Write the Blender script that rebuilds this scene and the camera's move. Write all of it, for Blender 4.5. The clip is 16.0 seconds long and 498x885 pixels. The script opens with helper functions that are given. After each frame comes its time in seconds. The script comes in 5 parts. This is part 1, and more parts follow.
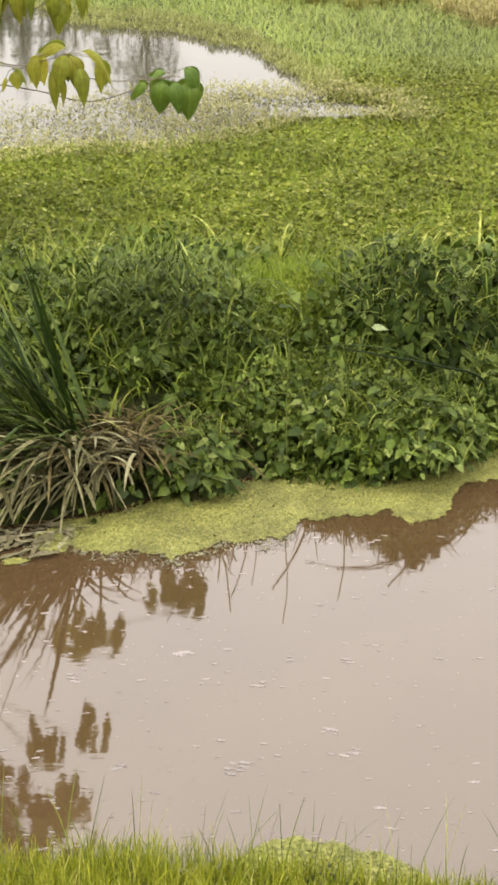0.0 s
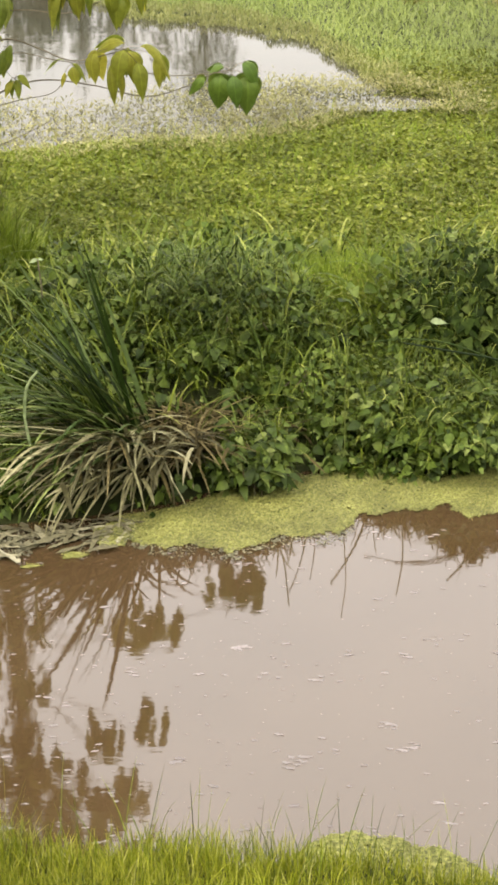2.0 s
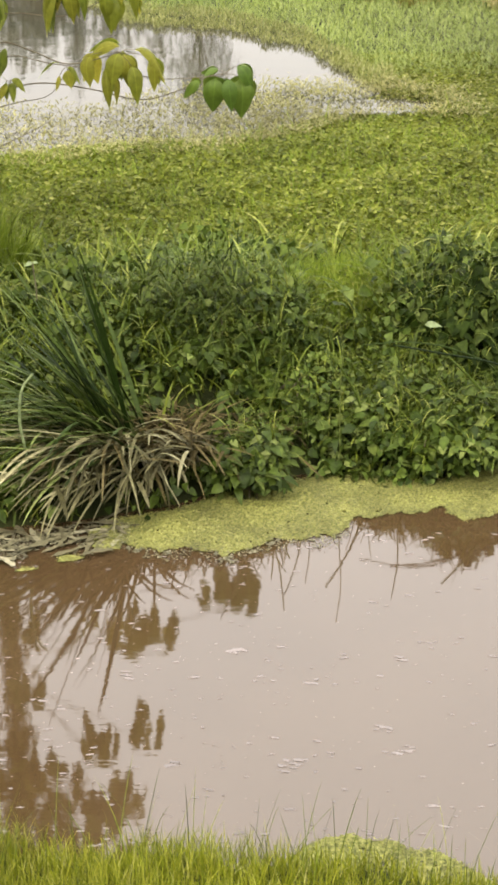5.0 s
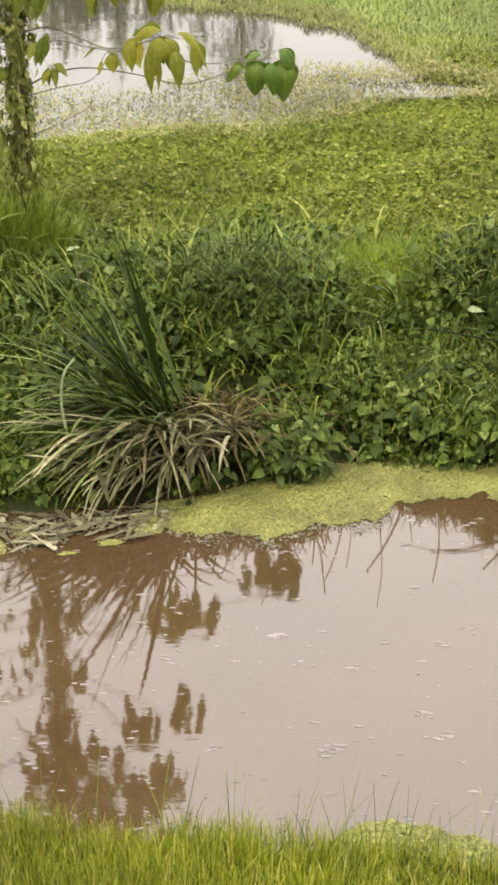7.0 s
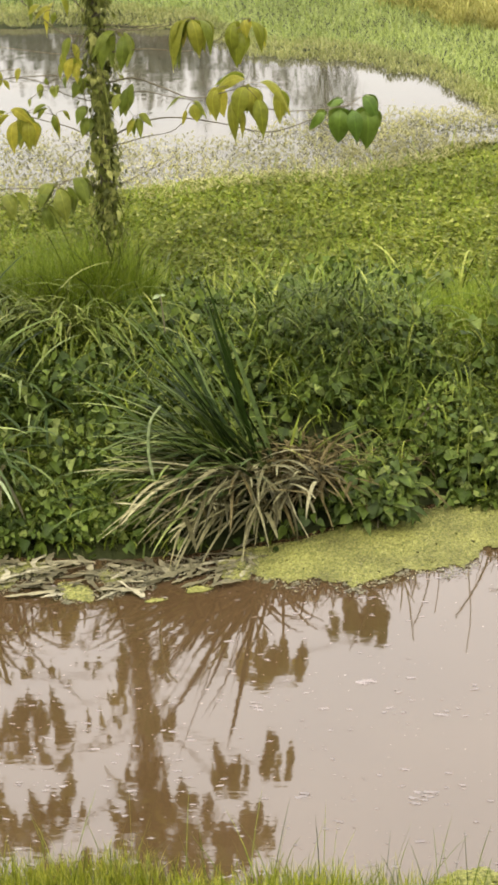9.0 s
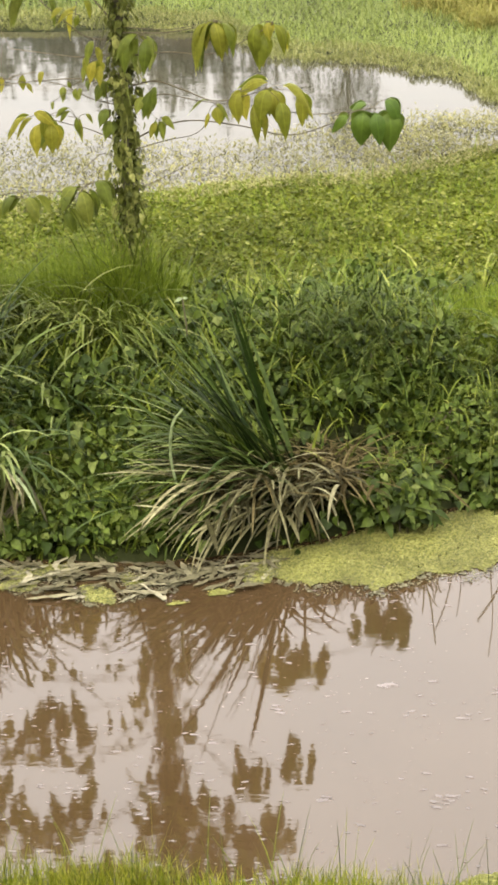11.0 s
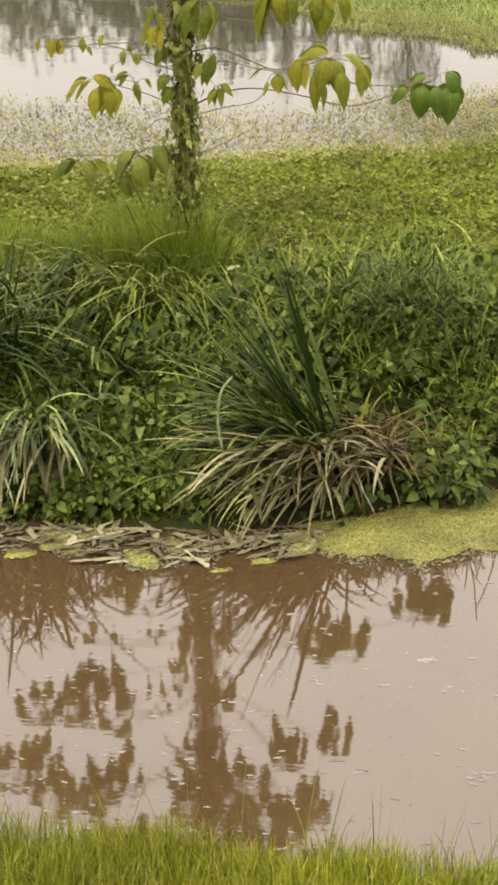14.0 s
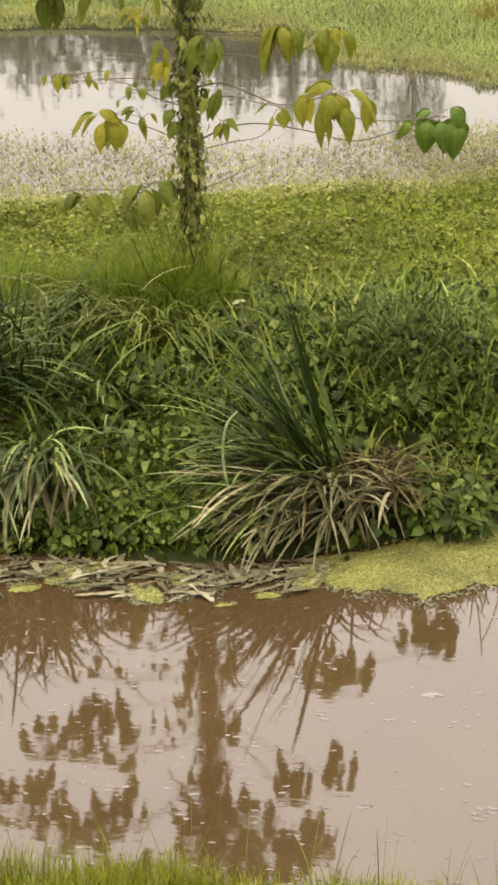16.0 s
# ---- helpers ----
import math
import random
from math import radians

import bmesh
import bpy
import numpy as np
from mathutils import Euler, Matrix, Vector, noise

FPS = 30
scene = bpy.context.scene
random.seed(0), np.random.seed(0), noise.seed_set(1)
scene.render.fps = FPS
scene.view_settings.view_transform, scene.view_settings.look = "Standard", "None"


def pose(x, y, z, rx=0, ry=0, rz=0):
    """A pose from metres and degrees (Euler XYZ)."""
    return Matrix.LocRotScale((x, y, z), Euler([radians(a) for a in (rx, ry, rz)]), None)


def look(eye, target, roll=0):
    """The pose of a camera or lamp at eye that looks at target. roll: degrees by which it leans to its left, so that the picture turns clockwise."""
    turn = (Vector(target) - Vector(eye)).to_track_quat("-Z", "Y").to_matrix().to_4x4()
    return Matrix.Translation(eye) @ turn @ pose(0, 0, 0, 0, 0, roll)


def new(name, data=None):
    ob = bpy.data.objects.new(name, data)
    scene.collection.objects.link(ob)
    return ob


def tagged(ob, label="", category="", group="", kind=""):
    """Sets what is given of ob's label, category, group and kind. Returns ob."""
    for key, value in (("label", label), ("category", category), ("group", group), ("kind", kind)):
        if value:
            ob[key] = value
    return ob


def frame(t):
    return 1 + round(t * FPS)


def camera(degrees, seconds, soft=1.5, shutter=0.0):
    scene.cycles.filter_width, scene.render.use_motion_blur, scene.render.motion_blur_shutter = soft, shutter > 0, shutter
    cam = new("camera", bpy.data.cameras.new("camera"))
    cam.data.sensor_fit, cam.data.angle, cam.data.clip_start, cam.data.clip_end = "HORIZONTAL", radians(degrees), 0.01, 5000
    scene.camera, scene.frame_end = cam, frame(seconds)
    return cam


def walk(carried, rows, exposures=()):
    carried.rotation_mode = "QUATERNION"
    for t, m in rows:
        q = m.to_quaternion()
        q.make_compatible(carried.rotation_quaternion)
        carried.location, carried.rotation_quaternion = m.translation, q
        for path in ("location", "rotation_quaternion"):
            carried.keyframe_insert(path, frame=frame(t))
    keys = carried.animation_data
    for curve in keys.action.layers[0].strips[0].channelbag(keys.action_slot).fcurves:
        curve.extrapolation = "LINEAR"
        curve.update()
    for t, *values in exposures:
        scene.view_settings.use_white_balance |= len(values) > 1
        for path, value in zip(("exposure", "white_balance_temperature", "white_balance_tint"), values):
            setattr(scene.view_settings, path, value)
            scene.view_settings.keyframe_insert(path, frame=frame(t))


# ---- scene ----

# ================= camera =================
cam = camera(14.78, 16.0, soft=3.2)
EYE = 2.8
# seconds, tilt from straight down, lean, turn to the left
ROWS = [
    (0.0, 68.000, 0.000, 0.000),
    (0.5, 67.978, 0.059, 0.249),
    (1.0, 67.835, 0.345, 0.958),
    (1.5, 67.652, 0.434, 1.281),
    (2.0, 67.839, 0.661, 1.610),
    (2.5, 68.042, 0.925, 1.737),
    (3.0, 68.032, 0.617, 1.102),
    (3.2, 68.010, 0.650, 1.210),
    (5.3, 67.930, 0.630, 1.460),
    (5.5, 67.945, 0.616, 1.353),
    (6.0, 67.717, 0.983, 2.157),
    (6.5, 67.540, 1.078, 2.445),
    (7.0, 67.495, 0.998, 2.642),
    (7.5, 67.815, 1.121, 3.104),
    (8.0, 68.487, 1.497, 3.504),
    (8.5, 68.655, 1.914, 4.014),
    (8.7, 68.905, 2.395, 4.651),
    (10.8, 69.002, 2.440, 5.292),
    (11.0, 69.052, 2.544, 5.508),
    (11.5, 68.943, 2.834, 5.957),
    (12.0, 69.385, 2.906, 6.708),
    (12.2, 68.613, 2.863, 6.512),
    (12.4, 68.915, 2.231, 6.066),
    (12.5, 68.872, 1.554, 5.951),
    (12.7, 68.718, 0.813, 6.062),
    (13.0, 68.780, 0.791, 7.123),
    (13.2, 68.857, 1.301, 7.811),
    (13.5, 68.171, 1.649, 8.393),
    (13.7, 67.932, 1.376, 7.253),
    (14.0, 68.212, 1.266, 7.529),
    (14.5, 68.444, 1.245, 7.567),
    (15.0, 68.859, 1.180, 7.558),
    (15.5, 69.021, 1.160, 7.596),
    (16.0, 69.231, 1.241, 7.699),
]
STOPS, KELVIN, TINT = 1.71, 6930, 11
walk(cam, [(t, pose(0, 0, EYE, rx, ry, rz)) for t, rx, ry, rz in ROWS],
     [(0.0, STOPS, KELVIN, TINT), (8.7, STOPS, KELVIN, TINT), (11.0, STOPS + 0.06, KELVIN, TINT), (12.1, STOPS + 0.06, KELVIN + 100, TINT), (12.6, STOPS - 0.09, KELVIN + 400, TINT + 2), (13.0, STOPS - 0.14, KELVIN + 480, TINT + 2), (16.0, STOPS - 0.14, KELVIN + 480, TINT + 2)])

# ================= sky and sun =================
SUN_UP, SUN_TURN = 52, 200
world = bpy.data.worlds.new("overcast_sky")
scene.world = world
world.use_nodes = True
wn = world.node_tree.nodes
wl = world.node_tree.links
sky = wn.new("ShaderNodeTexSky")
sky.sky_type = 'NISHITA'
sky.sun_disc = False
sky.sun_elevation = radians(SUN_UP)
sky.sun_rotation = radians(SUN_TURN)
sky.air_density, sky.dust_density = 2.0, 6.0
bg_clear, bg_cloud, bg_mix = wn["Background"], wn.new("ShaderNodeBackground"), wn.new("ShaderNodeMixShader")
bg_clear.inputs["Strength"].default_value = 0.06
bg_cloud.inputs["Color"].default_value = (0.985, 0.975, 0.99, 1)
CLOUD = 1.95  # overhead; a third of it at the horizon, as under a closed cloud cover
bg_mix.inputs[0].default_value = 0.85
way, way_parts, rise = wn.new("ShaderNodeTexCoord"), wn.new("ShaderNodeSeparateXYZ"), wn.new("ShaderNodeMapRange")
rise.inputs["To Min"].default_value, rise.inputs["To Max"].default_value = CLOUD / 3, CLOUD
wl.new(way.outputs["Generated"], way_parts.inputs[0])
wl.new(way_parts.outputs["Z"], rise.inputs["Value"])
wl.new(rise.outputs[0], bg_cloud.inputs["Strength"])
wl.new(sky.outputs[0], bg_clear.inputs["Color"])
wl.new(bg_clear.outputs[0], bg_mix.inputs[1])
wl.new(bg_cloud.outputs[0], bg_mix.inputs[2])
wl.new(bg_mix.outputs[0], wn["World Output"].inputs["Surface"])
sun_data = bpy.data.lights.new("sun", 'SUN')
sun_data.energy, sun_data.angle, sun_data.color = 0.7, radians(16), (1.0, 0.95, 0.87)
sun = new("sun", sun_data)
sun.matrix_world = Matrix.Translation((0, 0, 30)) @ look((0, 0, 0), (-math.sin(radians(SUN_TURN)) * math.cos(radians(SUN_UP)), -math.cos(radians(SUN_TURN)) * math.cos(radians(SUN_UP)), -math.sin(radians(SUN_UP))))


# ================= materials =================
def material(name):
    m = bpy.data.materials.new(name)
    m.use_nodes = True
    return m, m.node_tree.nodes, m.node_tree.links, m.node_tree.nodes["Principled BSDF"]


def ramp(nodes, stops):
    r = nodes.new("ShaderNodeValToRGB")
    e = r.color_ramp.elements
    while len(e) < len(stops):
        e.new(0.5)
    for item, (at, c) in zip(e, stops):
        item.position, item.color = at, (*c, 1)
    return r


def plant(name, stops, rough=0.5, through_light=0.3, spot=0.35, shine=0.12, patch=1.3, veins=False):
    """Leaf or blade: a colour of its own for each piece, slow drifts over the stand, fine blotches, light shining through."""
    m, n, l, b = material(name)
    info, geo, add, fract = n.new("ShaderNodeObjectInfo"), n.new("ShaderNodeNewGeometry"), n.new("ShaderNodeMath"), n.new("ShaderNodeMath")
    fract.operation = 'FRACT'
    l.new(info.outputs["Random"], add.inputs[0])
    l.new(geo.outputs["Random Per Island"], add.inputs[1])
    l.new(add.outputs[0], fract.inputs[0])
    r = ramp(n, stops)
    l.new(fract.outputs[0], r.inputs[0])
    slow = n.new("ShaderNodeTexNoise")
    slow.inputs["Scale"].default_value, slow.inputs["Detail"].default_value = patch, 3
    l.new(geo.outputs["Position"], slow.inputs["Vector"])
    fine = n.new("ShaderNodeTexNoise")
    fine.inputs["Scale"].default_value, fine.inputs["Detail"].default_value = 55, 4
    l.new(geo.outputs["Position"], fine.inputs["Vector"])
    m1, m2 = n.new("ShaderNodeMapRange"), n.new("ShaderNodeMapRange")
    for mr, tex, lo, hi in ((m1, slow, 0.72, 1.28), (m2, fine, 1 - spot, 1 + spot)):
        mr.inputs["From Min"].default_value, mr.inputs["From Max"].default_value = 0.3, 0.7
        mr.inputs["To Min"].default_value, mr.inputs["To Max"].default_value = lo, hi
        l.new(tex.outputs["Fac"], mr.inputs["Value"])
    mul = n.new("ShaderNodeMath")
    mul.operation = 'MULTIPLY'
    l.new(m1.outputs[0], mul.inputs[0])
    l.new(m2.outputs[0], mul.inputs[1])
    col = n.new("ShaderNodeVectorMath")
    col.operation = 'SCALE'
    l.new(r.outputs["Color"], col.inputs[0])
    l.new(mul.outputs[0], col.inputs["Scale"])
    if veins:
        # paler midrib and side veins, in the leaf's own measure
        own, xyz, side = n.new("ShaderNodeTexCoord"), n.new("ShaderNodeSeparateXYZ"), n.new("ShaderNodeMath")
        side.operation = 'ABSOLUTE'
        l.new(own.outputs["Object"], xyz.inputs[0])
        l.new(xyz.outputs["X"], side.inputs[0])
        rib, slant, wavy, thin, both, tone = (n.new("ShaderNodeMapRange"), n.new("ShaderNodeMath"), n.new("ShaderNodeMath"), n.new("ShaderNodeMapRange"), n.new("ShaderNodeMath"), n.new("ShaderNodeMath"))
        rib.inputs["From Min"].default_value, rib.inputs["From Max"].default_value = 0.05, 0.012
        l.new(side.outputs[0], rib.inputs["Value"])
        slant.operation = 'MULTIPLY_ADD'
        slant.inputs[1].default_value = -0.9
        l.new(side.outputs[0], slant.inputs[0])
        l.new(xyz.outputs["Y"], slant.inputs[2])
        wavy.operation = 'PINGPONG'
        wavy.inputs[1].default_value = 0.055
        l.new(slant.outputs[0], wavy.inputs[0])
        thin.inputs["From Min"].default_value, thin.inputs["From Max"].default_value = 0.014, 0.004
        thin.inputs["To Max"].default_value = 0.18
        l.new(wavy.outputs[0], thin.inputs["Value"])
        both.operation = 'MAXIMUM'
        l.new(rib.outputs[0], both.inputs[0])
        l.new(thin.outputs[0], both.inputs[1])
        tone.operation = 'MULTIPLY_ADD'
        tone.inputs[1].default_value = 0.35
        l.new(both.outputs[0], tone.inputs[0])
        l.new(mul.outputs[0], tone.inputs[2])
        l.new(tone.outputs[0], col.inputs["Scale"])
    l.new(col.outputs[0], b.inputs["Base Color"])
    b.inputs["Roughness"].default_value = rough
    b.inputs["Specular IOR Level"].default_value = shine
    bump = n.new("ShaderNodeBump")
    bump.inputs["Strength"].default_value, bump.inputs["Distance"].default_value = 0.25, 0.004
    l.new(fine.outputs["Fac"], bump.inputs["Height"])
    l.new(bump.outputs[0], b.inputs["Normal"])
    tr, mix = n.new("ShaderNodeBsdfTranslucent"), n.new("ShaderNodeMixShader")
    l.new(col.outputs[0], tr.inputs["Color"])
    mix.inputs[0].default_value = through_light
    l.new(b.outputs[0], mix.inputs[1])
    l.new(tr.outputs[0], mix.inputs[2])
    l.new(mix.outputs[0], n["Material Output"].inputs["Surface"])
    return m


def rough_stuff(name, stops, scale=6.0, rough=0.9, bump_d=0.02, fine_scale=60.0):
    """Soil, bark, mud: two noises for colour, the same for relief."""
    m, n, l, b = material(name)
    geo = n.new("ShaderNodeNewGeometry")
    a, c = n.new("ShaderNodeTexNoise"), n.new("ShaderNodeTexNoise")
    a.inputs["Scale"].default_value, a.inputs["Detail"].default_value = scale, 5
    c.inputs["Scale"].default_value, c.inputs["Detail"].default_value = fine_scale, 4
    mixv = n.new("ShaderNodeMath")
    mixv.operation = 'MULTIPLY_ADD'
    mixv.inputs[1].default_value = 0.35
    for t in (a, c):
        l.new(geo.outputs["Position"], t.inputs["Vector"])
    l.new(c.outputs["Fac"], mixv.inputs[0])
    half = n.new("ShaderNodeMath")
    half.operation = 'MULTIPLY'
    half.inputs[1].default_value = 0.65
    l.new(a.outputs["Fac"], half.inputs[0])
    l.new(half.outputs[0], mixv.inputs[2])
    r = ramp(n, stops)
    l.new(mixv.outputs[0], r.inputs[0])
    l.new(r.outputs["Color"], b.inputs["Base Color"])
    b.inputs["Roughness"].default_value = rough
    b.inputs["Specular IOR Level"].default_value = 0.12
    bump = n.new("ShaderNodeBump")
    bump.inputs["Strength"].default_value, bump.inputs["Distance"].default_value = 0.7, bump_d
    l.new(mixv.outputs[0], bump.inputs["Height"])
    l.new(bump.outputs[0], b.inputs["Normal"])
    return m


def water(name, mud, clear, ripple, ripple_scale, ior):
    m, n, l, b = material(name)
    geo, a = n.new("ShaderNodeNewGeometry"), n.new("ShaderNodeTexNoise")
    a.inputs["Scale"].default_value, a.inputs["Detail"].default_value = 1.6, 5
    l.new(geo.outputs["Position"], a.inputs["Vector"])
    r = ramp(n, [(0.3, mud), (0.7, clear)])
    l.new(a.outputs["Fac"], r.inputs[0])
    l.new(r.outputs["Color"], b.inputs["Base Color"])
    b.inputs["Roughness"].default_value = 0.03
    b.inputs["IOR"].default_value = ior
    w = n.new("ShaderNodeTexNoise")
    w.inputs["Scale"].default_value, w.inputs["Detail"].default_value = ripple_scale, 3
    stretch = n.new("ShaderNodeMapping")
    stretch.inputs["Scale"].default_value = (0.35, 1.0, 1.0)
    l.new(geo.outputs["Position"], stretch.inputs["Vector"])
    l.new(stretch.outputs[0], w.inputs["Vector"])
    bump = n.new("ShaderNodeBump")
    bump.inputs["Strength"].default_value, bump.inputs["Distance"].default_value = 1.0, ripple
    l.new(w.outputs["Fac"], bump.inputs["Height"])
    l.new(bump.outputs[0], b.inputs["Normal"])
    return m


# near-black, so shade in the gaps between plants is part of the soil colour
SOIL = rough_stuff("shade_dark_soil", [(0.3, (0.007, 0.009, 0.002)), (0.6, (0.016, 0.020, 0.004)), (0.75, (0.030, 0.034, 0.008))])
BARK = rough_stuff("mossy_bark", [(0.3, (0.035, 0.03, 0.018)), (0.55, (0.08, 0.075, 0.045)), (0.75, (0.14, 0.13, 0.09))], 30, 0.9, 0.01, 140)
TWIG = rough_stuff("brown_twig", [(0.3, (0.05, 0.04, 0.025)), (0.7, (0.11, 0.095, 0.06))], 30, 0.7, 0.003, 160)
STREAM = water("muddy_water", (0.0382, 0.0232, 0.0100), (0.0465, 0.0292, 0.0138), 0.00019, 26.0, 1.61)
POND = water("still_pond_water", (0.03, 0.03, 0.02), (0.045, 0.04, 0.025), 0.0006, 5.0, 1.217)
IVY = plant("creeper_leaf", [(0.0, (0.0119, 0.0222, 0.0024)), (0.4, (0.0380, 0.0601, 0.0077)), (0.8, (0.0642, 0.0912, 0.0143)), (1.0, (0.1188, 0.1445, 0.0383))], 0.5, 0.14, 0.35, 0.1)
# creeper green a step paler than IVY
PALE_IVY = plant("pale_creeper_leaf", [(0.0, (0.0210, 0.0378, 0.0038)), (0.45, (0.0504, 0.0766, 0.0095)), (0.85, (0.0777, 0.1081, 0.0161)), (1.0, (0.1260, 0.1554, 0.0360))], 0.5, 0.2, 0.35, 0.1)
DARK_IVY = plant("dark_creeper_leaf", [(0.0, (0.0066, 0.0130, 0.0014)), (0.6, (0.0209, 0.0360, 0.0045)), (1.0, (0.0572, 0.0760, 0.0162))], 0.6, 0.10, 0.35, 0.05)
MEADOW = plant("meadow_leaf", [(0.0, (0.044, 0.060, 0.0049)), (0.4, (0.087, 0.106, 0.0098)), (0.85, (0.126, 0.143, 0.0175)), (1.0, (0.22, 0.23, 0.0632))], 0.5, 0.3, 0.35, 0.12)
GRASS = plant("bank_grass_blade", [(0.0, (0.0210, 0.0357, 0.0026)), (0.5, (0.0630, 0.0882, 0.0066)), (0.85, (0.1176, 0.1449, 0.0158)), (1.0, (0.1995, 0.2152, 0.0499))], 0.5, 0.2, 0.35, 0.12)
FINE = plant("fine_grass_blade", [(0.0, (0.0698, 0.1097, 0.0091)), (0.5, (0.1190, 0.1655, 0.0151)), (1.0, (0.1860, 0.2278, 0.0326))], 0.6, 0.42)
NEAR = plant("lush_grass_blade", [(0.0, (0.066, 0.084, 0.004)), (0.5, (0.142, 0.160, 0.010)), (0.9, (0.225, 0.228, 0.026)), (1.0, (0.35, 0.34, 0.11))], 0.5, 0.4)
# haze over the far field is put in as paler green of narrow range
FAR = plant("hazed_distant_grass_blade", [(0.0, (0.1488, 0.1900, 0.0392)), (0.5, (0.1655, 0.2080, 0.0460)), (0.92, (0.1841, 0.2250, 0.0541)), (1.0, (0.2418, 0.2650, 0.0889))], 0.6, 0.3, 0.2, 0.3, 0.7)
STRAW_FAR = plant("dry_field_grass", [(0.0, (0.16, 0.15, 0.0468)), (0.6, (0.24, 0.215, 0.0780)), (1.0, (0.38, 0.33, 0.1560))], 0.7)
YELLOWING = plant("yellowing_field_grass", [(0.0, (0.13, 0.135, 0.0273)), (0.6, (0.20, 0.19, 0.0468)), (1.0, (0.30, 0.27, 0.0858))], 0.7)
SHORE = plant("pale_shore_weed", [(0.0, (0.1394, 0.1530, 0.0421)), (0.6, (0.1804, 0.1913, 0.0632)), (1.0, (0.2460, 0.2465, 0.1123))], 0.6)
SEDGE = plant("sedge_blade", [(0.0, (0.0056, 0.0123, 0.0022)), (0.5, (0.0179, 0.0336, 0.0050)), (0.85, (0.0392, 0.0605, 0.0112)), (1.0, (0.0840, 0.1142, 0.0291))], 0.5, 0.15, 0.3, 0.1)
ARCH = plant("arching_blade", [(0.0, (0.020, 0.038, 0.0053)), (0.6, (0.058, 0.086, 0.0158)), (1.0, (0.21, 0.245, 0.0792))], 0.45, 0.25, 0.3, 0.2)
PALE = plant("pale_green_blade", [(0.0, (0.17, 0.215, 0.10)), (1.0, (0.26, 0.31, 0.16))], 0.5)
TUSSOCK = plant("olive_tussock_blade", [(0.0, (0.024, 0.038, 0.0032)), (0.4, (0.064, 0.086, 0.0094)), (0.8, (0.098, 0.120, 0.0238)), (1.0, (0.18, 0.19, 0.0594))], 0.5, 0.2, 0.3, 0.12)
DRY = plant("withered_blade", [(0.0, (0.0302, 0.0274, 0.0101)), (0.4, (0.0813, 0.0756, 0.0321)), (0.75, (0.1418, 0.1323, 0.0634)), (1.0, (0.2363, 0.2230, 0.1239))], 0.55, 0.15, 0.35, 0.12)
BROWN = plant("rotting_blade", [(0.0, (0.024, 0.019, 0.007)), (0.6, (0.068, 0.054, 0.020)), (1.0, (0.155, 0.128, 0.06))], 0.75, 0.1, 0.35, 0.04)
TREE_LEAF = plant("tree_leaf", [(0.0, (0.092, 0.114, 0.013)), (0.5, (0.130, 0.145, 0.017)), (0.8, (0.175, 0.172, 0.022)), (1.0, (0.26, 0.235, 0.03))], 0.45, 0.48, 0.2, 0.12, 1.3, True)
GREEN_LEAF = plant("deep_green_tree_leaf", [(0.0, (0.044, 0.078, 0.011)), (0.6, (0.068, 0.105, 0.015)), (1.0, (0.11, 0.14, 0.025))], 0.45, 0.35, 0.2, 0.14, 1.3, True)
VINE_LEAF = plant("vine_leaf", [(0.0, (0.038, 0.046, 0.0081)), (0.6, (0.092, 0.104, 0.0208)), (1.0, (0.20, 0.205, 0.0630))], 0.5, 0.3, 0.35, 0.10)
DULL_LEAF = plant("dull_tree_leaf", [(0.0, (0.075, 0.098, 0.014)), (0.6, (0.105, 0.128, 0.020)), (1.0, (0.15, 0.168, 0.03))], 0.45, 0.45, 0.2, 0.12, 1.3, True)
DUCKWEED = plant("duckweed_frond", [(0.0, (0.050, 0.056, 0.012)), (0.3, (0.118, 0.124, 0.028)), (0.65, (0.180, 0.182, 0.050)), (1.0, (0.25, 0.245, 0.085))], 0.5, 0.1, 0.25, 0.2, 5.0)
GREENWEED = plant("green_duckweed_frond", [(0.0, (0.035, 0.042, 0.009)), (0.4, (0.10, 0.107, 0.024)), (1.0, (0.20, 0.20, 0.06))], 0.5, 0.1, 0.3, 0.12, 5.0)
DULLWEED = plant("greyish_duckweed_frond", [(0.0, (0.05, 0.047, 0.024)), (0.5, (0.11, 0.105, 0.062)), (1.0, (0.17, 0.162, 0.11))], 0.6, 0.1, 0.3, 0.12, 5.0)
FOAM = plant("foam_fleck", [(0.0, (0.138, 0.122, 0.116)), (0.8, (0.150, 0.135, 0.129)), (1.0, (0.166, 0.150, 0.144))], 0.6, 0.0, 0.1)
LITTER = plant("floating_dead_leaf", [(0.0, (0.050, 0.045, 0.024)), (0.5, (0.105, 0.096, 0.054)), (0.85, (0.165, 0.152, 0.092)), (1.0, (0.24, 0.225, 0.15))], 0.5, 0.1, 0.35, 0.15)
POND_WEED = plant("pond_weed_leaf", [(0.0, (0.12, 0.12, 0.0308)), (0.5, (0.19, 0.185, 0.0616)), (0.9, (0.25, 0.24, 0.0968)), (1.0, (0.32, 0.305, 0.1672))], 0.5, 0.4)
# distant haze is put into these paler, greyed leaf greens
TREE_FAR = plant("hazed_far_tree_leaf", [(0.0, (0.07, 0.08, 0.055)), (1.0, (0.12, 0.13, 0.09))], 0.6)

# ================= geometry helpers =================
rng = np.random.default_rng(7)


